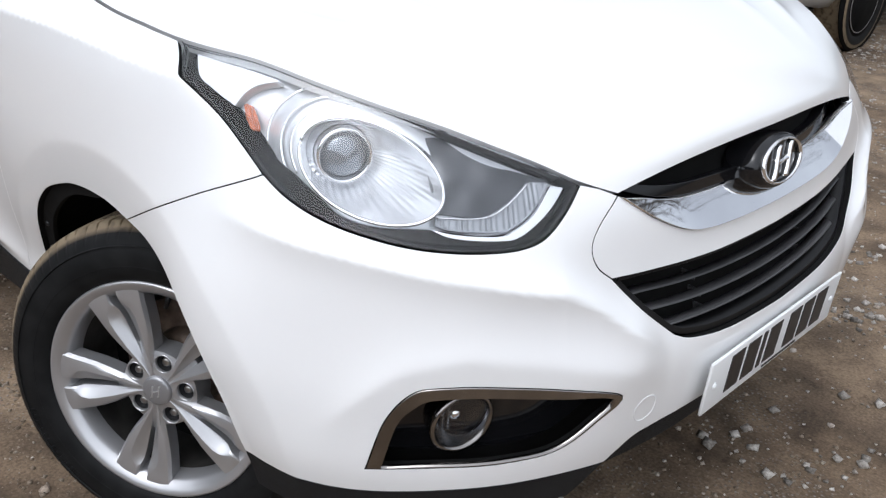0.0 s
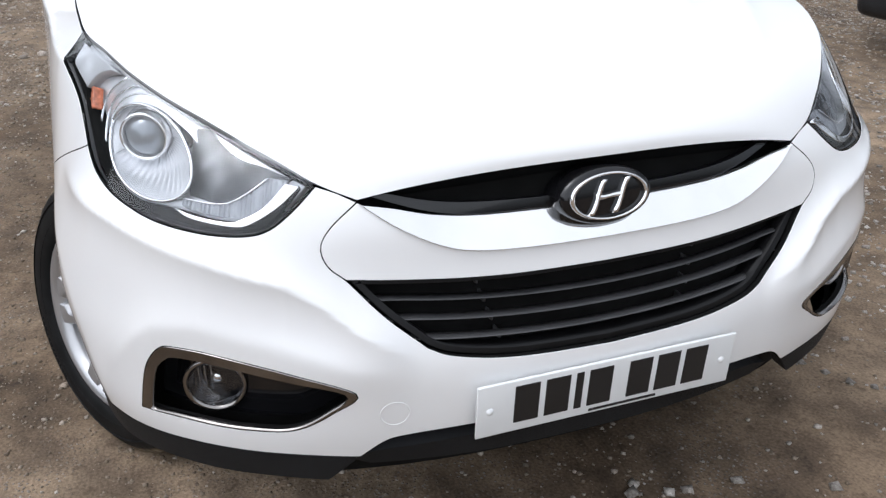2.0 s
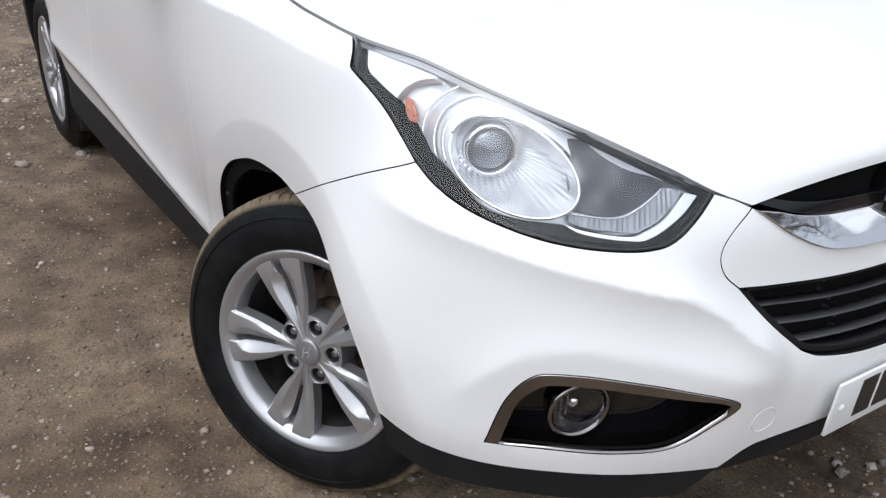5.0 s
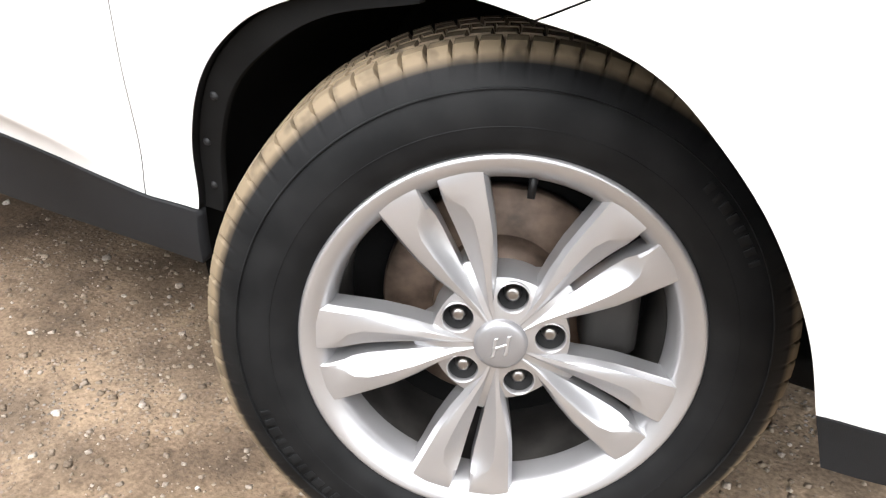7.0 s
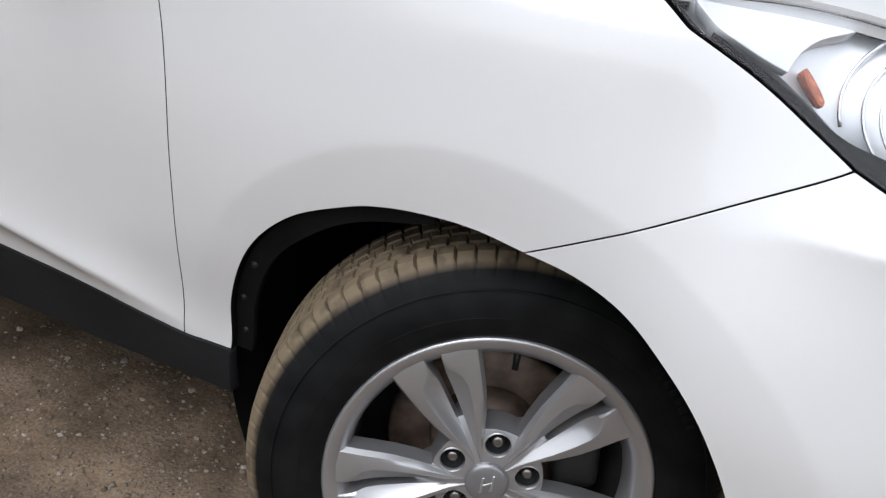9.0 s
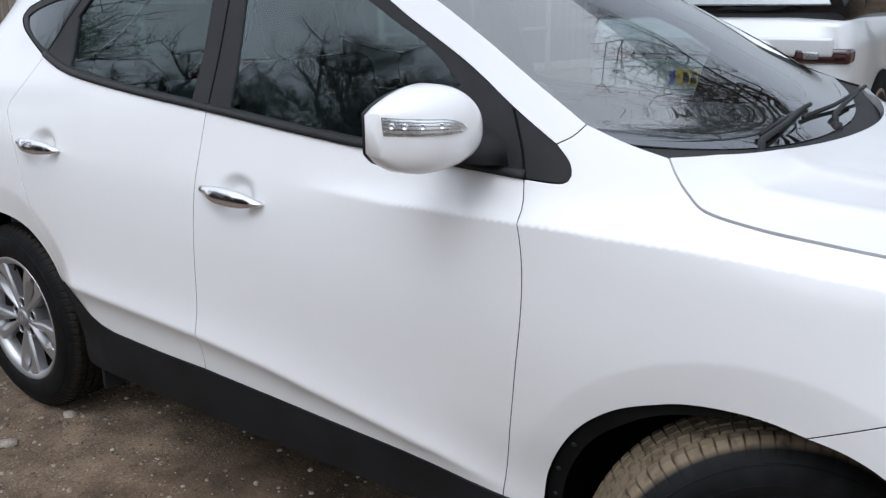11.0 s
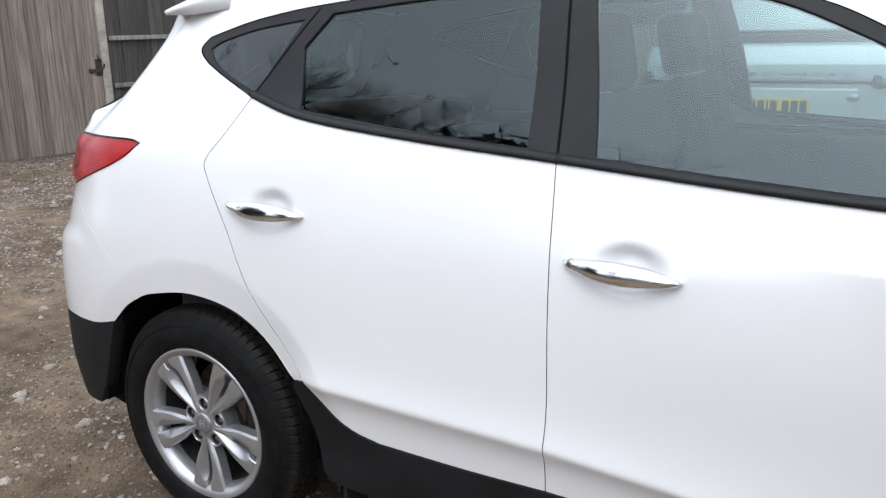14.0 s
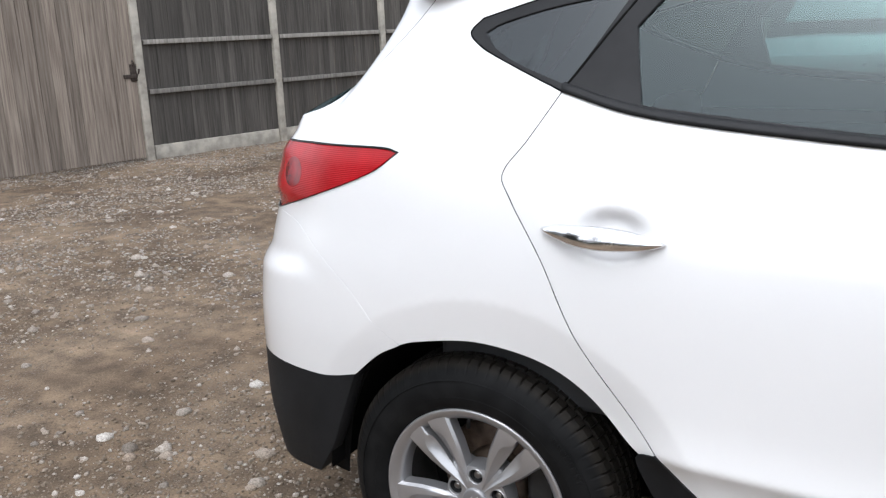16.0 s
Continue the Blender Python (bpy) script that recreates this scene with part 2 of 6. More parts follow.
def timber_material(name, low, high):
    """Weathered upright boards: grain along the height, a tone of its own for each board."""
    m, nodes, links, p = node_material(name)
    tc = nodes.new("ShaderNodeTexCoord")
    mp = nodes.new("ShaderNodeMapping")
    mp.inputs["Scale"].default_value = (16, 16, 0.7)
    links.new(tc.outputs["Object"], mp.inputs["Vector"])
    n = nodes.new("ShaderNodeTexNoise")
    n.inputs["Scale"].default_value, n.inputs["Detail"].default_value = 3.0, 8
    links.new(mp.outputs[0], n.inputs["Vector"])
    info = nodes.new("ShaderNodeObjectInfo")
    add = nodes.new("ShaderNodeVectorMath")
    links.new(tc.outputs["Object"], add.inputs[0])
    links.new(info.outputs["Random"], add.inputs[1])
    links.new(add.outputs[0], mp.inputs["Vector"])
    r = nodes.new("ShaderNodeValToRGB")
    r.color_ramp.elements[0].position, r.color_ramp.elements[1].position = 0.3, 0.72
    r.color_ramp.elements[0].color, r.color_ramp.elements[1].color = (*low, 1), (*high, 1)
    links.new(n.outputs["Fac"], r.inputs["Fac"])
    tone = nodes.new("ShaderNodeMapRange")
    tone.inputs["To Min"].default_value, tone.inputs["To Max"].default_value = 0.72, 1.2
    links.new(info.outputs["Random"], tone.inputs["Value"])
    mix = nodes.new("ShaderNodeMixRGB")
    mix.blend_type = "MULTIPLY"
    mix.inputs["Fac"].default_value = 1
    links.new(r.outputs[0], mix.inputs["Color1"])
    links.new(tone.outputs[0], mix.inputs["Color2"])
    links.new(mix.outputs[0], p.inputs["Base Color"])
    set_inputs(p, Roughness=0.9)
    b = nodes.new("ShaderNodeBump")
    b.inputs["Strength"].default_value, b.inputs["Distance"].default_value = 0.5, 0.004
    links.new(n.outputs["Fac"], b.inputs["Height"])
    links.new(b.outputs[0], p.inputs["Normal"])
    return m


DIRT = ground_material()
GRAVEL = stone_material("mixed_gravel", (.10, .075, .052), (.17, .13, .092), (.24, .195, .148), (.19, .152, .114), (.38, .335, .285))
GREY_GRAVEL = stone_material("grey_gravel", (.10, .090, .080), (.24, .22, .195), (.35, .325, .295), (.27, .24, .21), (.52, .495, .46))
PALE_GRAVEL = stone_material("pale_stones", (.17, .145, .12), (.36, .32, .275), (.31, .25, .195), (.54, .51, .47))
GATE_WOOD = timber_material("pale_weathered_boards", (0.145, 0.117, 0.096), (0.325, 0.278, 0.232))
FENCE_WOOD = timber_material("grey_weathered_boards", (0.055, 0.050, 0.045), (0.125, 0.115, 0.103))
RAIL_WOOD = timber_material("pale_grey_rails", (0.16, 0.15, 0.135), (0.34, 0.32, 0.29))
BARK = timber_material("dark_bark", (0.03, 0.026, 0.022), (0.075, 0.065, 0.055))

# ---- mesh helpers ----


def part(name, bm, material, parent=None, label="", smooth=True, m=None):
    """Links a bmesh as one mesh object under a thing or a part."""
    me = bpy.data.meshes.new(name)
    bm.to_mesh(me)
    bm.free()
    me.materials.append(material)
    if smooth:
        me.polygons.foreach_set("use_smooth", [True] * len(me.polygons))
    ob = new(name, me)
    if m is not None:
        ob.matrix_world = m
    if parent is not None:
        ob.parent = parent
    if label:
        ob["label"] = label
    return ob


def box_bm(size, at=(0, 0, 0), bevel=0.0, segments=2, bm=None, turn=None):
    one = bmesh.new()
    bmesh.ops.create_cube(one, size=1, matrix=Matrix.Diagonal((*size, 1)))
    if bevel:
        bmesh.ops.bevel(one, geom=one.edges[:], offset=bevel, segments=segments, affect="EDGES", profile=0.6)
    bmesh.ops.transform(one, matrix=Matrix.Translation(at) @ (turn or Matrix()), verts=one.verts)
    return merged(bm, one)


def merged(bm, one):
    if bm is None:
        return one
    me = bpy.data.meshes.new("scrap")
    one.to_mesh(me)
    one.free()
    bm.from_mesh(me)
    bpy.data.meshes.remove(me)
    return bm


def turned_bm(profile, segments=48, close=False):
    """A lathe round the local z axis: profile rows of radius, height."""
    bm = bmesh.new()
    rings = []
    for r, z in profile:
        rings.append([bm.verts.new((r * math.cos(2 * math.pi * k / segments), r * math.sin(2 * math.pi * k / segments), z)) for k in range(segments)])
    pairs = list(zip(rings, rings[1:])) + ([(rings[-1], rings[0])] if close else [])
    for a, b in pairs:
        for k in range(segments):
            bm.faces.new((a[k], a[(k + 1) % segments], b[(k + 1) % segments], b[k]))
    return bm


def loft_bm(sections, cap=True, closed=True):
    """A skin over sections, each a row of points of the same count."""
    bm = bmesh.new()
    rings = [[bm.verts.new(tuple(p)) for p in ring] for ring in sections]
    n = len(rings[0])
    for a, b in zip(rings, rings[1:]):
        for k in range(n if closed else n - 1):
            bm.faces.new((a[k], a[(k + 1) % n], b[(k + 1) % n], b[k]))
    if cap and closed:
        bm.faces.new(rings[0][::-1])
        bm.faces.new(rings[-1])
    bmesh.ops.recalc_face_normals(bm, faces=bm.faces)
    return bm


def tube_bm(points, radius, sides=8, bm=None, ends=None):
    """A round bar along points; ends: the radius at the last point."""
    out = []
    pts = [Vector(p) for p in points]
    for k, p in enumerate(pts):
        way = (pts[min(k + 1, len(pts) - 1)] - pts[max(k - 1, 0)]).normalized()
        a = way.orthogonal().normalized() if k == 0 else (out_a - out_a.dot(way) * way).normalized()
        out_a = a
        b = way.cross(a)
        r = radius + ((ends if ends is not None else radius) - radius) * k / (len(pts) - 1)
        out.append([p + r * (math.cos(2 * math.pi * i / sides) * a + math.sin(2 * math.pi * i / sides) * b) for i in range(sides)])
    return merged(bm, loft_bm(out))

# ---- the car's outer skin: a plan outline, pushed inwards by a smooth field over its length and height ----
PLAN = [(.825, 0), (.815, .25), (.780, .46), (.700, .655), (.565, .795), (.36, .902), (.08, .908), (-.5, .908), (-1.5, .910),
        (-2.4, .912), (-2.8, .905), (-3.08, .865), (-3.31, .76), (-3.45, .52), (-3.50, .25), (-3.51, 0)]


def blurred(a, sigma, axis):
    n = int(3 * sigma) + 1
    k = np.exp(-0.5 * (np.arange(-n, n + 1) / sigma) ** 2)
    pad = [(0, 0)] * a.ndim
    pad[axis] = (n, n)
    return np.apply_along_axis(lambda v: np.convolve(v, k / k.sum(), "valid"), axis, np.pad(a, pad, mode="edge"))


def rounded_curve(points, n=400, closed=False):
    """A Catmull-Rom curve through a few points, evenly spaced."""
    p = np.array(points, float)
    q = np.vstack([p[-1], p, p[0], p[1]]) if closed else np.vstack([2 * p[0] - p[1], p, 2 * p[-1] - p[-2]])
    out = []
    for a, b, c, d in zip(q, q[1:], q[2:], q[3:]):
        t = np.linspace(0, 1, 40, endpoint=False)[:, None]
        out.append(0.5 * (2 * b + (c - a) * t + (2 * a - 5 * b + 4 * c - d) * t**2 + (3 * b - a - 3 * c + d) * t**3))
    if not closed:
        out.append(p[-1:])
    c = np.vstack(out + ([p[:1]] if closed else []))
    far = np.r_[0, np.cumsum(np.linalg.norm(np.diff(c, axis=0), axis=1))]
    at = np.linspace(0, far[-1], n + 1 if closed else n)
    c = np.stack([np.interp(at, far, c[:, k]) for k in range(c.shape[1])], 1)
    return c[:-1] if closed else c


STEP = 0.005
_half = rounded_curve(PLAN, 3000)
_whole = np.vstack([_half[:0:-1] * (1, -1), _half, _half[-2::-1] * (1, -1)])
_whole = np.stack([blurred(_whole[:, k], 45, 0) for k in (0, 1)], 1)[2999:2999 + 3000]
_far = np.r_[0, np.cumsum(np.linalg.norm(np.diff(_whole, axis=0), axis=1))]
LENGTH = _far[-1]
S_GRID = np.arange(0, LENGTH, STEP)
PX, PY = (np.interp(S_GRID, _far, _whole[:, k]) for k in (0, 1))
_tx, _ty = np.gradient(PX), np.gradient(PY)
_tl = np.hypot(_tx, _ty)
NX, NY = _ty / _tl, -_tx / _tl
Z_LOW, Z_HIGH = 0.10, 1.72
Z_GRID = np.arange(Z_LOW, Z_HIGH, STEP)


def s_at(x, y=None):
    """The outline's length at the place nearest to (x, y); with y left out, on the flank."""
    if y is None:
        some = np.where((PY > 0.5))[0]
        return float(S_GRID[some[np.argmin(abs(PX[some] - x))]])
    return float(S_GRID[np.argmin((PX - x) ** 2 + (PY - y) ** 2)])


HEIGHTS = [.12, .20, .32, .45, .58, .72, .82, .90, .98, 1.06, 1.16, 1.28, 1.45, 1.60, 1.72]
STATIONS = [
    (0.0,               [.12, .09, .04, .010, .000, .045, .055, .085, .22, .4, .6, .8, 1., 1.2, 1.3]),
    (s_at(.79, .42),    [.12, .09, .04, .008, .000, .050, .060, .095, .22, .4, .6, .8, 1., 1.2, 1.3]),
    (s_at(.70, .655),   [.12, .08, .03, .000, .000, .025, .045, .085, .17, .29, .45, .6, .8, 1., 1.]),
    (s_at(.565, .795),  [.11, .07, .03, .000, .005, .025, .050, .085, .14, .22, .36, .5, .6, .7, .8]),
    (s_at(.36, .902),   [.10, .06, .03, .000, .000, .022, .055, .090, .120, .185, .28, .37, .5, .6, .7]),
    (s_at(.1),          [.09, .06, .03, .010, .000, .005, .017, .034, .060, .138, .20, .29, .40, .5, .55]),
    (s_at(-.5),         [.10, .07, .05, .045, .018, .004, .000, .006, .018, .052, .095, .150, .235, .32, .42]),
    (s_at(-1.5),        [.09, .06, .035, .025, .018, .015, .020, .030, .046, .08, .120, .175, .25, .33, .45]),
    (s_at(-2.5),        [.09, .06, .035, .022, .016, .012, .020, .030, .045, .068, .110, .190, .26, .335, .45]),
    (s_at(-3.05, .87),  [.09, .05, .02, .000, .000, .000, .010, .022, .045, .06, .09, .195, .35, .43, .50]),
    (s_at(-3.31, .76),  [.10, .05, .02, .000, .000, .000, .010, .025, .05, .07, .13, .33, .57, .68, .75]),
    (LENGTH,            [.12, .06, .02, .000, .000, .02, .04, .05, .06, .08, .14, .36, .62, .74, .82]),
]
_rows = np.array([np.interp(Z_GRID, HEIGHTS, v) for _, v in STATIONS])
DEPTH = np.array([np.interp(S_GRID, [s for s, _ in STATIONS], _rows[:, k]) for k in range(len(Z_GRID))]).T
DEPTH = blurred(blurred(DEPTH, 14, 0), 6, 1)


def grid_at(field, s, z):
    a, b = np.clip((s / STEP), 0, len(S_GRID) - 1.001), np.clip((z - Z_LOW) / STEP, 0, len(Z_GRID) - 1.001)
    i, j = a.astype(int), b.astype(int)
    u, v = a - i, b - j
    return (field[i, j] * (1 - u) + field[i + 1, j] * u) * (1 - v) + (field[i, j + 1] * (1 - u) + field[i + 1, j + 1] * u) * v


def smooth_step(a, b, t):
    t = np.clip((t - a) / (b - a), 0, 1)
    return t * t * (3 - 2 * t)


def skin(s, z, sink=0.0):
    """The place on the right-hand skin (y below 0); sink: metres under it."""
    s, z = np.asarray(s, float), np.asarray(z, float)
    s = s + np.sign(s) * 0.006 * smooth_step(0.9, 1.3, abs(s))
    d = grid_at(DEPTH, abs(s), z) + sink
    a = np.clip(abs(s) / STEP, 0, len(S_GRID) - 1)
    at = [np.interp(a, np.arange(len(S_GRID)), v) for v in (PX, PY, NX, NY)]
    return np.stack([at[0] - at[2] * d, -np.sign(s + 1e-9) * (at[1] - at[3] * d), z], -1)


# ---- relief on the skin: arches, creases, handle cups ----
_S, _Z = np.meshgrid(S_GRID, Z_GRID, indexing="ij")


def ridge(h, above, below, sharp=0.008):
    """1 on a line and falling off to both sides, with a rounded crest; h: the height over the line."""
    return np.exp(-(np.sqrt(h**2 + sharp**2) - sharp) / np.where(h > 0, above, below))


def arch_relief(s0, z0, r0):
    r = np.hypot(_S - s0, (_Z - z0))
    return -0.014 * np.clip((r0 + 0.092 - r) / 0.092, 0, 1) * smooth_step(0.30, 0.42, _Z)


DEPTH -= arch_relief(1.50, 0.325, 0.42) + arch_relief(4.05, 0.335, 0.425)
DEPTH -= 0.018 * np.exp(-((_S - 1.20) / 0.13) ** 2 - ((_Z - 0.62) / 0.15) ** 2)
_line = np.interp(S_GRID, [2.02, 2.2, 2.45, 2.73, 3.0, 3.3, 3.66], [.408, .458, .495, .535, .560, .574, .590])[:, None]
DEPTH -= 0.026 * ridge(_Z - _line, 0.075, 0.04, 0.007) * smooth_step(1.95, 2.25, _S) * (1 - smooth_step(3.60, 3.78, _S))
_line = np.interp(S_GRID, [1.2, 1.338, 1.63, 1.97, 2.22, 2.32], [.997, 1.003, 1.019, 1.026, 1.022, 1.017])[:, None]
_e = _Z - _line
DEPTH -= 0.032 * np.where(_e > 0, np.exp(-_e / 0.022), np.exp(np.minimum(_e, 0) / 0.07)) * smooth_step(1.15, 1.30, _S) * (1 - smooth_step(2.1, 2.7, _S))


def handle_cups(s, z):
    """How deep the two finger cups behind the door handles are."""
    deep = 0.0
    for s0, z0 in ((3.775, 1.010), (2.845, 0.968)):
        deep = deep + 0.024 * (1 - smooth_step(0.30, 1.0, np.hypot((s - s0) / 0.088, (z - z0) / 0.056)))
    return deep


DEPTH += handle_cups(_S, _Z)
# the swelling round the fog-lamp pocket and the brow over it
_e = ridge(_Z - np.interp(S_GRID, [.34, .46, .595, .72, .815, .865, .95], [.580, .594, .636, .660, .640, .603, .52])[:, None], 0.045, 0.05, 0.012)
DEPTH -= 0.012 * _e * smooth_step(0.34, 0.5, _S) * (1 - smooth_step(0.84, 0.98, _S))
# the ledge under the headlamp, running down to the grille
_e = ridge(_Z - np.interp(S_GRID, [.33, .3825, .456, .505, .565, .704, .831, .918, 1.01, 1.10, 1.2], [.575, .619, .6675, .707, .741, .774, .794, .806, .816, .822, .824])[:, None], 0.028, 0.060, 0.002)
DEPTH -= 0.025 * _e * smooth_step(0.34, 0.44, _S) * (1 - smooth_step(0.98, 1.2, _S))
# the rear bumper's ledge under the tail lamp
_e = np.interp(S_GRID, [4.45, 4.588, 4.70, LENGTH], [.85, .885, .878, .875])[:, None]
DEPTH -= (0.020 * smooth_step(-0.01, 0.05, _e - _Z) - 0.012 * (1 - smooth_step(0.98, 1.06, _Z))) * smooth_step(4.45, 4.75, _S)
# the tailgate's lip under the rear window
DEPTH -= (0.062 * np.exp(-((_Z - 1.215) / np.where(_Z > 1.215, 0.075, 0.034)) ** 2) + 0.022 * np.exp(-((_Z - 1.15) / 0.05) ** 2)) * smooth_step(4.62, 4.82, _S)
_P = skin(_S, _Z)
_N = np.cross(np.gradient(_P, axis=0), np.gradient(_P, axis=1))

_N /= np.linalg.norm(_N, axis=-1, keepdims=True) + 1e-12

if _N[600, 100, 1] > 0:
    _N = -_N


def skin_normal(s, z):
    s = np.asarray(s, float)
    at = abs(s) + 0.006 * smooth_step(0.9, 1.3, abs(s))
    n = np.stack([grid_at(_N[..., k], at, np.asarray(z, float)) for k in range(3)], -1)
    n[..., 1] *= np.sign(np.asarray(s) + 1e-9)
    return n / np.linalg.norm(n, axis=-1, keepdims=True)


# ---- sheets cut out of the skin ----


def outline(*runs, step=0.010):
    """A closed outline in (length, height) of runs, each a smooth curve through its points; runs meet at corners."""
    out = []
    for run in runs:
        run = np.array(run, float)
        far = np.linalg.norm(np.diff(run, axis=0), axis=1).sum()
        c = rounded_curve(run, max(3, int(far / step) + 1)) if len(run) > 2 else np.linspace(run[0], run[1], max(2, int(far / step) + 1))
        out.append(c[:-1])
    p = np.vstack(out)
    x, y = p.T
    return p if np.sum(x * np.roll(y, -1) - np.roll(x, -1) * y) > 0 else p[::-1]


def both_sides(half):
    """A half outline that starts and ends on the centre line, completed by its mirror image."""
    half = np.asarray(half)
    mirror = half[::-1] * (-1, 1)
    p = np.vstack([half, mirror[1:-1]])
    x, y = p.T
    return p if np.sum(x * np.roll(y, -1) - np.roll(x, -1) * y) > 0 else p[::-1]


def shrunk(p, by):
    a, b = p - np.roll(p, 1, 0), np.roll(p, -1, 0) - p
    a, b = (v / (np.linalg.norm(v, axis=1, keepdims=True) + 1e-9) for v in (a, b))
    na, nb = np.stack([-a[:, 1], a[:, 0]], 1), np.stack([-b[:, 1], b[:, 0]], 1)
    n = na + nb
    n /= np.maximum((n * na).sum(1, keepdims=True), 0.35)
    return p + n * by


def inside(pts, poly):
    x, y = pts[:, 0], pts[:, 1]
    hit = np.zeros(len(pts), bool)
    for (x0, y0), (x1, y1) in zip(poly, np.roll(poly, -1, 0)):
        cross = (y0 > y) != (y1 > y)
        hit ^= cross & (x < (x1 - x0) * (y - y0) / (y1 - y0 + 1e-15) + x0)
    return hit


def sheet(name, poly, material, parent, holes=(), sink=0.0, gap=0.0019, thick=0.02, step=0.016, side=1, label="", bulge=None, black_edge=False):
    """A panel cut from the skin along an outline, with a turned-in edge. side -1: its twin on the other flank.
    bulge: a function of (length, height) that says how far its points stand proud."""
    black_edge = black_edge or material is PAINT
    loops = [shrunk(poly, gap)] + [shrunk(h[::-1], gap) for h in holes]
    pts, edges = [], []
    for loop in loops:
        k, n = len(pts), len(loop)
        pts += [tuple(p) for p in loop]
        edges += [(k + i, k + (i + 1) % n) for i in range(n)]
    rim = np.array(pts)
    lo, hi = rim.min(0), rim.max(0)
    gs, gz = np.meshgrid(np.arange(lo[0], hi[0], step), np.arange(lo[1], hi[1], step), indexing="ij")
    gz = gz + 0.5 * step * (np.arange(gs.shape[0]) % 2)[:, None]
    g = np.stack([gs.ravel(), gz.ravel()], 1)
    keep = inside(g, loops[0])
    for h in loops[1:]:
        keep &= ~inside(g, h)
    g = g[keep]
    if len(g):
        near = np.full(len(g), 9.0)
        for k in range(0, len(rim), 200):
            near = np.minimum(near, np.sqrt(((g[:, None] - rim[None, k:k + 200]) ** 2).sum(-1)).min(1))
        g = g[near > 0.55 * step]
    from_rim = len(pts)
    pts += [tuple(p) for p in g]
    v, _, faces, *_ = geometry.delaunay_2d_cdt([Vector(p) for p in pts], edges, [], 0, 1e-7)
    v = np.array([tuple(p) for p in v])
    faces = np.array([tuple(f) for f in faces])
    mid = v[faces].mean(1)
    ok = inside(mid, loops[0])
    for h in loops[1:]:
        ok &= ~inside(mid, h)
    faces = faces[ok]
    deep = sink - (bulge(v[:, 0], v[:, 1]) if bulge else 0.0)
    xyz, nor = skin(v[:, 0], v[:, 1], deep), skin_normal(v[:, 0], v[:, 1])
    if bulge:
        h = 0.002
        du = skin(v[:, 0] + h, v[:, 1], sink - bulge(v[:, 0] + h, v[:, 1])) - xyz
        dv = skin(v[:, 0], v[:, 1] + h, sink - bulge(v[:, 0], v[:, 1] + h)) - xyz
        n2 = np.cross(du, dv)
        n2 *= np.sign((n2 * nor).sum(1, keepdims=True))
        nor = n2 / (np.linalg.norm(n2, axis=1, keepdims=True) + 1e-12)
    if material in (WINDOW, PRIVACY, QUARTER):
        # float glass: the normals run evenly over the pane
        q = v - v.mean(0)
        basis = np.stack([np.ones(len(q)), q[:, 0], q[:, 1], q[:, 0] ** 2, q[:, 0] * q[:, 1], q[:, 1] ** 2], 1)
        basis = basis[:, :2]
        nor = basis @ np.linalg.lstsq(basis, nor, rcond=None)[0]
        lean = np.radians(17 + 11 * (v[:, 1] - 1.12) / 0.38)
        nor[:, :2] *= (np.cos(lean) / np.linalg.norm(nor[:, :2], axis=1))[:, None]
        nor[:, 2] = np.sin(lean)
    verts, normals, polys, edge_from = [xyz], [nor], [tuple(f) for f in faces], []
    count = len(xyz)
    for which, loop in enumerate(loops):
        away = loop - shrunk(loop, 0.001)
        away /= np.linalg.norm(away, axis=1, keepdims=True) + 1e-12
        d0 = sink - (bulge(loop[:, 0], loop[:, 1]) if bulge else 0.0)
        a, na = skin(loop[:, 0], loop[:, 1], d0), skin_normal(loop[:, 0], loop[:, 1])
        out = skin(*(loop + 0.001 * away).T, d0) - a
        out /= np.linalg.norm(out, axis=1, keepdims=True) + 1e-12
        rings = [(a, na), (a + 0.0009 * out - 0.0009 * na, na + out), (a + 0.0009 * out - thick * na, out)]
        n = len(loop)
        for p, q in rings:
            verts.append(p)
            normals.append(q / (np.linalg.norm(q, axis=1, keepdims=True) + 1e-12))
        for k in range(2):
            for i in range(n):
                j = (i + 1) % n
                polys.append((count + k * n + i, count + (k + 1) * n + i, count + (k + 1) * n + j, count + k * n + j))
        count += 3 * n
        edge_from.append((count - 3 * n, n))
    verts, normals = np.vstack(verts), np.vstack(normals)
    # wind every face with its normals
    fixed = []
    for f in polys:
        a, b, c = verts[f[0]], verts[f[1]], verts[f[2]]
        w = np.cross(b - a, c - a) @ (normals[f[0]] + normals[f[1]] + normals[f[2]])
        fixed.append(f if w >= 0 else f[::-1])
    if side < 0:
        verts, normals, fixed = verts * (1, -1, 1), normals * (1, -1, 1), [f[::-1] for f in fixed]
    ob = from_arrays(name, verts, fixed, normals, material, parent, label)
    # Blackens the turned-in edge, so the seam's shade is in its colour.
    if black_edge:
        ob.data.materials.append(VOID)
        deep_edge = set()
        for start, n in edge_from:
            deep_edge.update(range(start + 2 * n, start + 3 * n))
        for p in ob.data.polygons:
            if any(i in deep_edge for i in p.vertices):
                p.material_index = 1
    return ob


def from_arrays(name, verts, faces, normals, material, parent, label=""):
    me = bpy.data.meshes.new(name)
    me.from_pydata([tuple(p) for p in verts], [], [tuple(int(i) for i in f) for f in faces])
    me.materials.append(material)
    me.polygons.foreach_set("use_smooth", [True] * len(me.polygons))
    if normals is not None:
        me.normals_split_custom_set_from_vertices([tuple(n) for n in normals])
    ob = new(name, me)
    ob.parent = parent
    if label:
        ob["label"] = label
    return ob


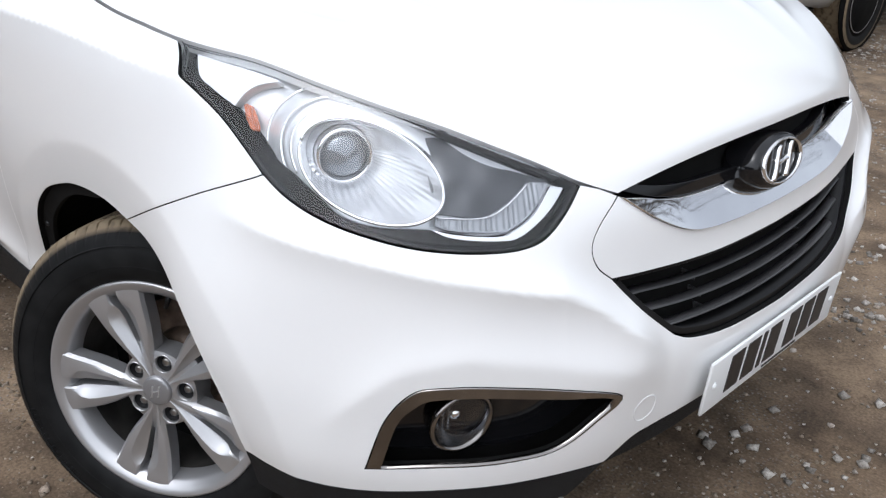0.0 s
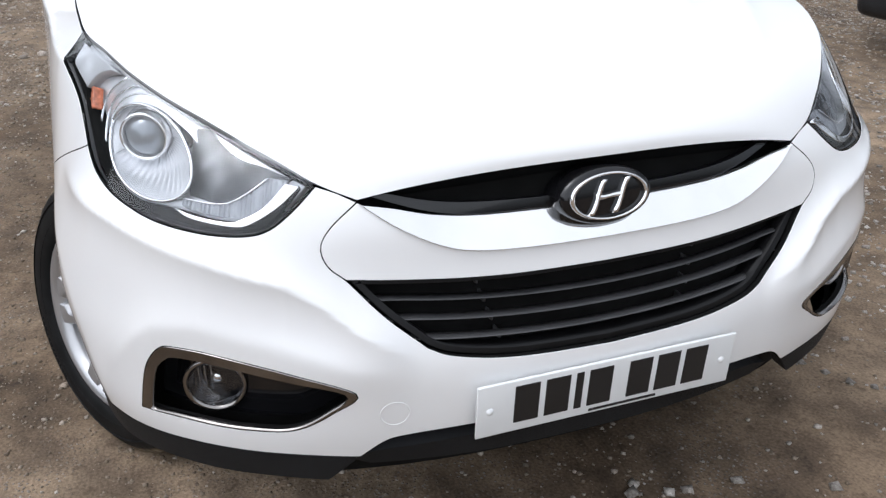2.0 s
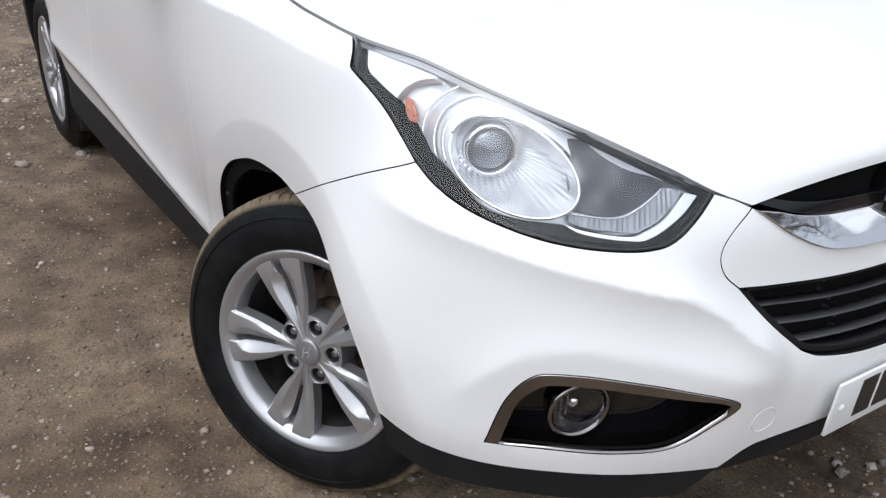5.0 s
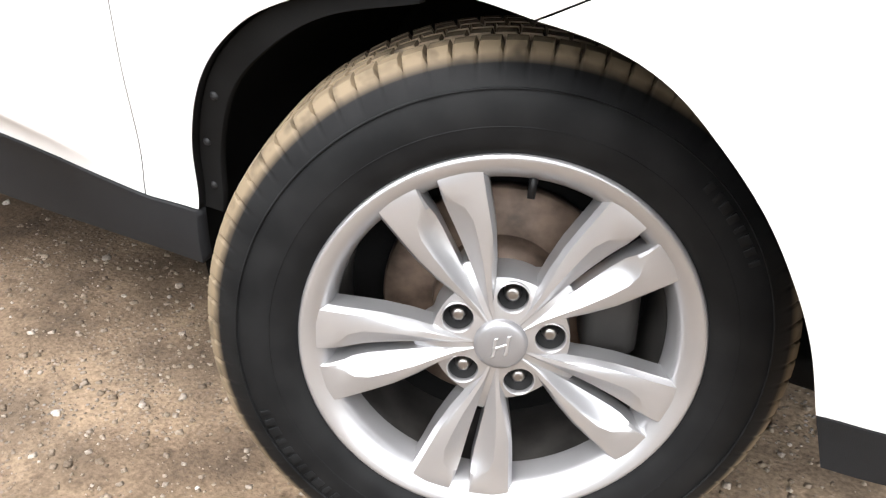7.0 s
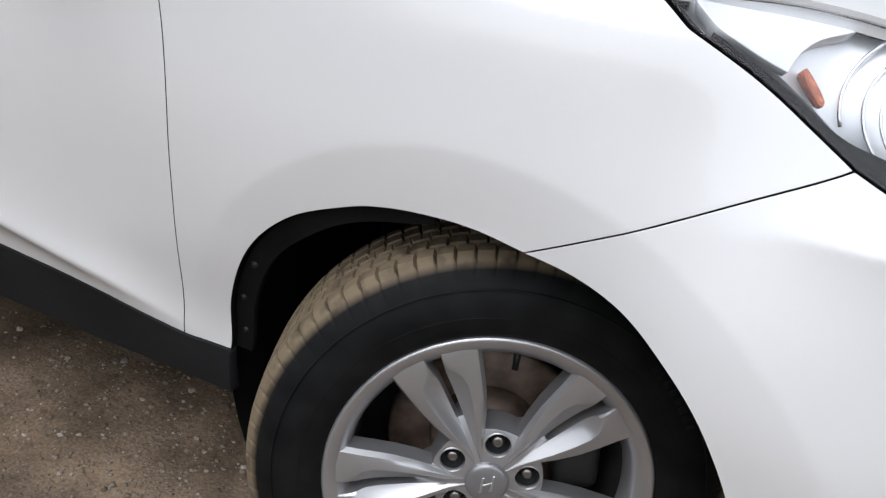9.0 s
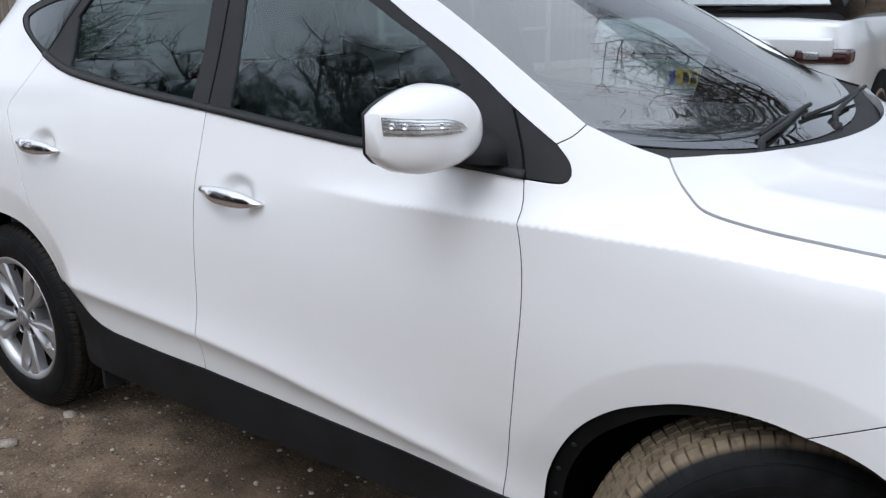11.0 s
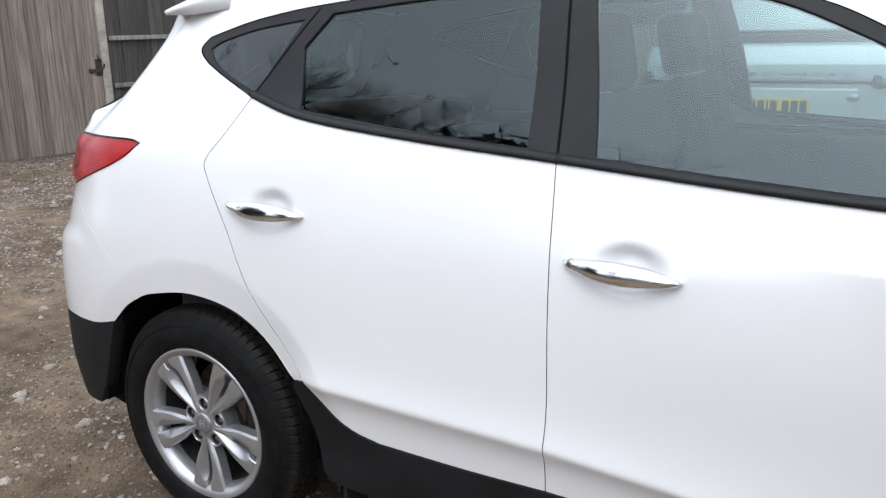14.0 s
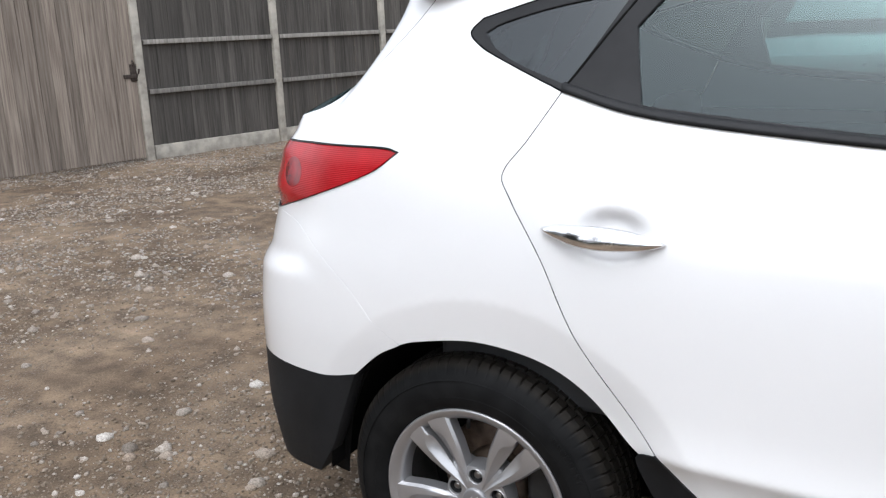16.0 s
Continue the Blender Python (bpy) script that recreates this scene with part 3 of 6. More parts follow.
def cap_sheet(name, edge, centre, material, parent, power=(2.0, 2.4), n=(60, 50), relief=None, thick=0.02, label="", span=1.0):
    """A sheet across the car, from flank to flank. edge: (length, height) on the skin; centre: (x, height) on the axis."""
    nv, nu = n
    e = rounded_curve(edge, nv)
    c = rounded_curve(centre, nv)
    ends = skin(e[:, 0], e[:, 1])
    u = np.sin(np.linspace(-1, 1, nu) * math.pi / 2)[None, :] * span
    w = abs(u)
    x = c[:, :1] + (ends[:, :1] - c[:, :1]) * w ** power[0]
    y = u * abs(ends[:, 1:2])
    z = c[:, 1:] + (ends[:, 2:] - c[:, 1:]) * w ** power[1]
    if relief:
        z = z + relief(u + 0 * x, np.linspace(0, 1, nv)[:, None] + 0 * x)
    p = np.stack([x, y, z], -1)
    nor = np.cross(np.gradient(p, axis=0), np.gradient(p, axis=1))
    nor /= np.linalg.norm(nor, axis=-1, keepdims=True) + 1e-12
    nor *= np.sign(nor[..., 2:].mean())
    k = np.arange(nv * nu).reshape(nv, nu)
    quads = np.stack([k[:-1, :-1], k[1:, :-1], k[1:, 1:], k[:-1, 1:]], -1).reshape(-1, 4)
    rim = np.r_[k[0, :], k[1:, -1], k[-1, -2::-1], k[-2:0:-1, 0]]
    flat, fn = p.reshape(-1, 3), nor.reshape(-1, 3)
    low = flat[rim] - thick * fn[rim]
    verts = np.vstack([flat, flat[rim], low])
    out = flat[rim] - flat.mean(0)
    out -= (out * fn[rim]).sum(1, keepdims=True) * fn[rim]
    out /= np.linalg.norm(out, axis=1, keepdims=True)
    normals = np.vstack([fn, out, out])
    a, m = len(flat), len(rim)
    faces = [tuple(q) for q in quads] + [(a + i, a + m + i, a + m + (i + 1) % m, a + (i + 1) % m) for i in range(m)]
    fixed = []
    for f in faces:
        q, r, t = verts[f[0]], verts[f[1]], verts[f[2]]
        fixed.append(f if np.cross(r - q, t - q) @ normals[f[0]] >= 0 else f[::-1])
    return from_arrays(name, verts, fixed, normals, material, parent, label)


# ---- the white car: seams of its skin, as (length round the outline, height) ----
LAMP_TOP = [(.514, .882), (.60, .916), (.731, .953), (.869, .983), (1.0, 1.007), (1.16, 1.028), (1.335, 1.037)]
LAMP_LOW = [(.514, .882), (.556, .845), (.594, .820), (.635, .811), (.70, .811), (.794, .817), (.873, .828), (.949, .843), (1.02, .864), (1.072, .886)]
LAMP_REAR = [(1.072, .886), (1.132, .922), (1.198, .962), (1.264, .999), (1.335, 1.037)]
WING_TOP = [(1.335, 1.037), (1.433, 1.045), (1.535, 1.055), (1.629, 1.072), (1.669, 1.097), (1.700, 1.128), (1.721, 1.158)]
WING_SCREEN = [(1.721, 1.158), (1.80, 1.178), (1.889, 1.208)]
WING_PILLAR = [(1.889, 1.208), (1.910, 1.185), (1.941, 1.168)]
SAIL_FRONT = [(1.941, 1.168), (1.908, 1.140), (1.896, 1.118), (1.900, 1.103), (1.922, 1.097), (1.993, 1.099)]
DOOR_FRONT = [(1.993, 1.099), (1.971, 1.026), (1.956, .94), (1.955, .84), (1.965, .742), (1.986, .585), (2.019, .388)]
FRONT_ARCH_REAR = [(1.925, .384), (1.905, .490), (1.842, .605), (1.758, .680), (1.660, .722), (1.600, .737), (1.535, .743), (1.470, .742), (1.405, .732)]
FRONT_ARCH_NOSE = [(1.405, .732), (1.335, .721), (1.274, .698), (1.222, .657), (1.180, .610), (1.148, .553), (1.122, .487), (1.103, .410)]
WING_BUMPER = [(1.072, .886), (1.2, .835), (1.405, .732)]
NOSE_SEAM = [(.443, .858), (.488, .823), (.507, .793), (.497, .762), (.467, .737)]
GRILLE_LOW = [(.467, .737), (.405, .675), (.335, .616)]
GRILLE_BASE = [(.335, .616), (.29, .598), (.18, .581), (.0, .574)]
GRILLE_TOP = [(.467, .737), (.38, .729), (.20, .719), (.0, .717)]
CHROME_LOW = [(.443, .858), (.372, .814), (.300, .781), (.24, .768), (.15, .763), (.0, .762)]
CHROME_TOP = [(.443, .858), (.386, .844), (.31, .824), (.23, .814), (.1, .811), (.0, .811)]
BONNET_LIP = [(.443, .858), (.415, .873), (.37, .882), (.29, .888), (.1, .893), (.0, .895)]
BUMPER_SKIRT = [(1.103, .410), (.92, .404), (.74, .418), (.586, .415), (.457, .402)]
BUMPER_INTAKE = [(.457, .402), (.412, .438), (.369, .447), (.256, .451), (.0, .455)]
FOG_POCKET = [(.872, .457), (.842, .550), (.805, .600), (.767, .613), (.68, .612), (.57, .591), (.458, .550), (.50, .507), (.565, .472), (.65, .467), (.77, .467)]
BELT_FRONT = [(1.993, 1.099), (2.299, 1.111), (2.617, 1.129), (3.020, 1.160)]
BELT_REAR = [(3.020, 1.160), (3.414, 1.192), (3.731, 1.228), (3.914, 1.275)]
DOOR_MIDDLE = [(3.020, 1.160), (3.003, .978), (2.996, .818), (2.992, .632), (3.0, .447)]
SILL_FRONT = [(3.0, .447), (2.50, .423), (2.24, .412), (2.019, .388)]
SILL_REAR = [(3.0, .447), (3.20, .449), (3.437, .459)]
SILL_KICK = [(3.437, .459), (3.51, .476), (3.575, .512), (3.655, .590)]
DOOR_REAR = [(3.914, 1.275), (3.968, 1.180), (4.010, 1.115), (3.985, 1.065), (3.905, .950), (3.814, .786), (3.655, .590)]
REAR_ARCH = [(4.385, .628), (4.311, .690), (4.196, .738), (4.056, .757), (3.909, .737), (3.807, .686), (3.714, .594), (3.660, .490), (3.625, .360)]
DLO_REAR = [(3.914, 1.275), (4.064, 1.337), (4.135, 1.368), (4.178, 1.400), (4.150, 1.430)]
DLO_TOP = [(4.150, 1.430), (3.95, 1.474), (3.73, 1.505), (3.40, 1.530), (3.05, 1.540), (2.80, 1.530), (2.55, 1.475), (2.38, 1.397), (2.192, 1.308), (2.057, 1.231), (1.941, 1.168)]
PILLAR_SCREEN = [(1.889, 1.208), (1.969, 1.254), (2.183, 1.370), (2.384, 1.468), (2.60, 1.555)]
ROOF_EDGE = [(2.60, 1.555), (2.90, 1.585), (3.30, 1.590), (3.70, 1.572), (4.10, 1.538), (4.31, 1.505)]
TAIL_TOP = [(4.282, 1.148), (4.335, 1.157), (4.52, 1.157), (4.70, 1.153), (4.98, 1.148)]
TAIL_END = [(4.98, 1.148), (5.03, 1.08), (4.93, .985)]
TAIL_LOW = [(4.93, .985), (4.82, .974), (4.66, 1.005), (4.48, 1.056), (4.35, 1.103), (4.282, 1.148)]
HATCH = [(4.31, 1.505), (4.42, 1.393), (4.545, 1.285), (4.70, 1.153)]
BUMPER_SEAM = [(4.82, .974), (4.70, .975), (4.588, .955), (4.40, .845), (4.315, .768), (4.25, .722)]
REAR_CLAD = [(4.385, .628), (4.493, .609), (4.74, .604), (5.10, .600), (LENGTH, .610)]

LEFT_BELT = [(1.993, 1.099), (2.15, 1.072), (2.299, 1.068), (2.617, 1.088), (2.90, 1.112), (3.020, 1.160)]
car = tagged(new("car"), "white pearl five-door car parked on brown dirt, front wheels turned", "car")


def back(run):
    return run[::-1]


# bonnet
def bonnet_relief(u, v):
    w = abs(u)
    first = np.interp(v, [0, 1], [0.46, 0.62])
    second = np.interp(v, [0, 1], [0.66, 0.86])
    line = lambda h, k: np.exp(-(np.sqrt((w - h) ** 2 + 0.008**2) - 0.008) / k)
    fade = smooth_step(0.12, 0.4, v)
    fade = fade * (1 - 0.75 * smooth_step(0.86, 1.0, v))
    return fade * (0.005 * line(first, 0.035) + 0.008 * line(second, 0.05))


BONNET_EDGE = [(.443, .861), (.513, .885), (.599, .919), (.730, .956), (.869, .986), (1.0, 1.010), (1.16, 1.031), (1.335, 1.040), (1.433, 1.048), (1.534, 1.058), (1.628, 1.075), (1.667, 1.099), (1.697, 1.129), (1.718, 1.158)]
BONNET_AXIS = [(.742, .895), (.738, .915), (.715, .940), (.66, .970), (.55, 1.008), (.40, 1.048), (.25, 1.080), (.08, 1.110), (-.08, 1.134)]
bonnet = cap_sheet("bonnet", BONNET_EDGE, BONNET_AXIS, PAINT, car, (2.0, 2.6), (130, 90), bonnet_relief)
cap_sheet("scuttle_panel", [(1.724, 1.152), (1.77, 1.163), (1.80, 1.172)], [(-.05, 1.098), (-.10, 1.102), (-.155, 1.118)], TRIM, car, (2.2, 2.4), (12, 60), label="black plastic scuttle panel under the windscreen")
cap_sheet("windscreen", [(1.803, 1.177), (1.892, 1.207), (1.973, 1.254), (2.187, 1.370), (2.388, 1.468), (2.60, 1.553)], [(-.155, 1.122), (-.24, 1.160), (-.40, 1.257), (-.61, 1.380), (-.84, 1.50), (-1.04, 1.592)], SCREEN, car, (2.2, 2.6), (30, 40), thick=0.005, label="sloping clear windscreen glass")
cap_sheet("windscreen_border", [(1.803, 1.175), (1.83, 1.185)], [(-.156, 1.120), (-.20, 1.140)], GLOSS, car, (2.2, 2.6), (4, 40), thick=0.004)
cap_sheet("roof", ROOF_EDGE, [(-1.04, 1.594), (-1.4, 1.64), (-1.9, 1.655), (-2.5, 1.63), (-2.9, 1.585), (-3.10, 1.545)], PAINT, car, (2.2, 3.0), (50, 40))
t = np.linspace(-1, 1, 41)
tip = np.stack([-3.03 + .11 * (t * .60 / .55) ** 2, t * .60, 1.537 - .027 * (t * .60 / .55) ** 2], 1)
blade = np.stack([tip + (.26, 0, .048), tip + (.10, 0, .030), tip + (.012, 0, .006), tip, tip + (.010, 0, -.010), tip + (.12, 0, -.012), tip + (.26, 0, .0)], 1)
part("roof_spoiler", loft_bm(blade), PAINT, car, "white spoiler over the rear window")
cap_sheet("headlining", [(2.66, 1.530), (3.3, 1.555), (4.0, 1.50)], [(-1.1, 1.56), (-1.9, 1.60), (-2.8, 1.52)], LINING, car, (2.2, 3.0), (16, 16), span=0.96)

# nose
fog_hole = outline(FOG_POCKET + [FOG_POCKET[0]])
half = np.vstack([outline_run for outline_run in (
    rounded_curve(back(GRILLE_BASE), 34), rounded_curve(back(GRILLE_LOW), 14)[1:], rounded_curve(back(NOSE_SEAM), 16)[1:],
    np.array([(.443, .858), (.478, .872), (.514, .882)])[1:], rounded_curve(LAMP_LOW, 66)[1:], rounded_curve(WING_BUMPER, 36)[1:],
    rounded_curve(FRONT_ARCH_NOSE, 46)[1:], rounded_curve(BUMPER_SKIRT, 60)[1:], rounded_curve(BUMPER_INTAKE, 46)[1:])])
front_bumper = sheet("front_bumper", both_sides(half), PAINT, car, holes=(fog_hole, fog_hole[::-1] * (-1, 1)), thick=0.02, step=0.009)
half = np.vstack([rounded_curve(back(CHROME_LOW), 46), rounded_curve(NOSE_SEAM, 18)[1:], rounded_curve(GRILLE_TOP, 46)[1:]])
sheet("nose_panel", both_sides(half), PAINT, car)


CHROME_FOOT = blurred(rounded_curve(back(CHROME_LOW), 300), 8, 0).T


def chrome_lean(s, z):
    """The bar leans back: its upper edge lies deeper than its lower."""
    low = np.interp(abs(s), *CHROME_FOOT)
    return 0.008 - 0.80 * (z - low)


half = np.vstack([rounded_curve(back(CHROME_TOP), 46), rounded_curve(CHROME_LOW, 46)[1:]])
sheet("chrome_grille_bar", both_sides(half), CHROME, car, bulge=chrome_lean, step=0.007, label="curved chrome bar under the bonnet edge")
half = np.vstack([rounded_curve(back(BONNET_LIP), 46), rounded_curve(CHROME_TOP, 46)[1:]])
# Shade of the deep recess, put into a near-black sheet.
upper = sheet("upper_grille", both_sides(half), VOID, car, sink=0.075, gap=-0.010, label="upper grille recess, its deep shade painted black")
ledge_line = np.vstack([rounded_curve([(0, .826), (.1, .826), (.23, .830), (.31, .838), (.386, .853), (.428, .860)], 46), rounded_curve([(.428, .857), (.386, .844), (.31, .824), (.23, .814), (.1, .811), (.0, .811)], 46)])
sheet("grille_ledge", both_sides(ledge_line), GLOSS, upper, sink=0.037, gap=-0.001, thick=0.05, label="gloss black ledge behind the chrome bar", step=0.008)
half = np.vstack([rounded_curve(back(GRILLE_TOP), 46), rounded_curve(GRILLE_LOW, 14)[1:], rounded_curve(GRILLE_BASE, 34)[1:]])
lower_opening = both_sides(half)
# The dark between the slats is a near-black sheet standing for shade.
lower = sheet("lower_grille", lower_opening, VOID, car, sink=0.075, gap=-0.006, label="lower grille with four slats, the shade behind painted black")
sheet("grille_frame", lower_opening, GRILLE, lower, holes=(shrunk(lower_opening, 0.011),), sink=0.012, gap=0.001, thick=0.05)


def skin_bar(s0, s1, z_of, high, deep, proud, name, material, parent, n=40):
    """A bar along the skin; deep: how far its face lies under it."""
    s = np.linspace(s0, s1, n)
    z = z_of(s)
    ring = []
    for du, dz in ((deep - proud, -high * .6), (deep - proud - 0.003, 0), (deep - proud, high * .6), (deep + 0.012, high), (deep + 0.012, -high)):
        ring.append(skin(s, z + dz, du))
    return part(name, loft_bm(np.stack(ring, 1)), material, parent)


for z0, wide in ((.668, .440), (.6365, .402), (.6045, .362)):
    skin_bar(-wide, wide, lambda s, z0=z0: z0 + 0.0265 * (abs(s) / 0.45) ** 2, 0.0024, 0.028, 0.004, "slat", SLAT, lower)
for s in (-0.21, 0.235):
    for k in range(4):
        z = 0.692 - 0.032 * k
        part("grille_clip", box_bm((0.03, 0.005, 0.013), tuple(skin(s * (1 - .05 * k), z + .006, 0.052)), 0.002), SLAT, lower)

# oval badge
badge = turned_bm([(0.0, 0.003), (0.80, 0.003), (0.93, 0.001), (1.0, -0.010), (1.02, -0.060)], 64)
bmesh.ops.transform(badge, matrix=Matrix.Diagonal((0.089, 0.050, 1, 1)), verts=badge.verts)
at = Vector(tuple(skin(0.0, 0.831, 0.000)))
badge_pose = Matrix.Translation(at) @ pose(0, 0, 0, 78, 0, 90)
badge_ob = part("badge", badge, GLOSS, car, "oval black badge with a chrome ring", m=badge_pose)
ring = bmesh.new()
rings = []
for k in range(64):
    a = 2 * math.pi * k / 64
    c, s_ = math.cos(a), math.sin(a)
    rings.append([(c * r, s_ * r * 0.545, z) for r, z in ((0.0665, 0.003), (0.068, 0.010), (0.0735, 0.010), (0.076, 0.003))])
part("badge_ring", loft_bm(rings + [rings[0]], cap=False), CHROME, badge_ob)


def flared_stroke(x0, x1, high, narrow, wide, depth, n=13):
    """A slanting bar of the emblem, narrow at its waist and flared at both ends."""
    secs = []
    for t in np.linspace(-1, 1, n):
        x, y = (x0 + x1) / 2 + (x1 - x0) / 2 * (t + .35 * t * (t * t - 1)), high * t / 2
        w = narrow + (wide - narrow) * t * t
        secs.append([(x - w / 2, y, 0), (x - w * .2, y, depth), (x + w * .2, y, depth), (x + w / 2, y, 0)])
    return loft_bm(secs)


for x in (-0.0225, 0.0225):
    b = flared_stroke(x - .014, x + .014, .058, .0125, .017, .008)
    bmesh.ops.transform(b, matrix=Matrix.Translation((0, 0, .003)), verts=b.verts)
    part("badge_stroke", b, CHROME, badge_ob)
b = flared_stroke(-.010, .010, .046, .011, .018, .007)
bmesh.ops.transform(b, matrix=Matrix.Translation((0, 0, .003)) @ pose(0, 0, 0, 0, 0, -68), verts=b.verts)
part("badge_stroke", b, CHROME, badge_ob)

# front skirt and under-bumper intake
half = np.vstack([rounded_curve([(0, .455), (.256, .451), (.369, .447), (.412, .438), (.457, .402)], 40), np.array([(.462, .37), (.43, .345), (.30, .34), (0, .34)])])
# Near-black sheet in place of the shade inside the intake.
sheet("under_intake", both_sides(half), VOID, car, sink=0.06, gap=-0.004, label="intake under the number plate, its shade painted black")
for side in (1, -1):
    run = outline(back(BUMPER_SKIRT), [(1.103, .410), (1.085, .345)], [(1.085, .345), (.968, .334), (.80, .350), (.68, .354), (.596, .351), (.517, .341)], [(.517, .341), (.457, .402)])
    sheet("front_skirt", run, CLADDING, car, side=side, thick=0.035, label="dark grey plastic skirt under the bumper")
half = np.array([(0, .392), (.25, .390), (.42, .383), (.48, .365), (.44, .345), (.2, .335), (0, .334)])
sheet("lower_lip", both_sides(np.vstack([half[0], *[np.linspace(a, b, 14)[1:] for a, b in zip(half, half[1:])]])), CLADDING, car, sink=0.035, thick=0.05)

# number plate with plain bars for its characters
plate = box_bm((0.006, 0.520, 0.111), (0, 0, 0), 0.0025)
plate_ob = part("number_plate", plate, PLATE_WHITE, car, "white number plate with black character bars", m=pose(0.826, 0, 0.490, 0, 4, 0))
x = -0.190
for k in range(7):
    wide = 0.014 if k == 2 else 0.047
    part("character_bar", box_bm((0.0016, wide, 0.079), (0.0036, x + wide / 2, 0.004), 0), INK, plate_ob, smooth=False)
    x += wide + (0.034 if k == 3 else 0.012)
part("maker_bar", box_bm((0.0012, 0.14, 0.005), (0.0035, 0.03, -0.047), 0), INK, plate_ob, smooth=False)
for y in (-0.236, 0.236):
    b = turned_bm([(0.0, 0.004), (0.0055, 0.003), (0.0075, 0.0)], 16)
    bmesh.ops.transform(b, matrix=Matrix.Translation((0.003, y, 0)) @ pose(0, 0, 0, 0, 90, 0), verts=b.verts)
    part("plate_screw", b, PLATE_WHITE, plate_ob)
b = turned_bm([(0.024, 0.0), (0.0245, 0.0012), (0.0255, 0.0012), (0.026, 0.0)], 40)
c = Vector(tuple(skin(.395, .500, 0.0004)))
nrm = Vector(tuple(skin_normal(np.array([.395]), np.array([.500]))[0]))
part("tow_eye_cover", b, PAINT, car, m=Matrix.Translation(c) @ nrm.to_track_quat("Z", "Y").to_matrix().to_4x4())


def facing(place, way):
    return Matrix.Translation(Vector(place)) @ Vector(way).to_track_quat("Z", "Y").to_matrix().to_4x4()


def mirrored(place, side):
    return (place[0], place[1] * side, place[2])


BOWL_AT, BOWL_SIZE, BOWL_TILT = (.890, .904), (.1328, .0575), math.atan2(.2242, .9745)


def bowl_line(scale, n=72):
    """The oval of the headlamp's bowl on the skin."""
    a = np.linspace(0, 2 * np.pi, n, endpoint=False)
    x, y = BOWL_SIZE[0] * scale * np.cos(a), BOWL_SIZE[1] * scale * np.sin(a)
    c, k = math.cos(BOWL_TILT), math.sin(BOWL_TILT)
    return np.stack([BOWL_AT[0] + c * x - k * y, BOWL_AT[1] + k * x + c * y], 1)


def liner_steps(s, z):
    """The liner rises to the bowl's rim and, outboard, towards the cover."""
    c, k = math.cos(BOWL_TILT), math.sin(BOWL_TILT)
    x, y = s - BOWL_AT[0], z - BOWL_AT[1]
    r = np.hypot((c * x + k * y) / BOWL_SIZE[0], (c * y - k * x) / BOWL_SIZE[1])
    return 0.024 * smooth_step(1.9, 1.0, r) * smooth_step(.74, .86, s) + 0.014 * smooth_step(1.06, 1.24, s)


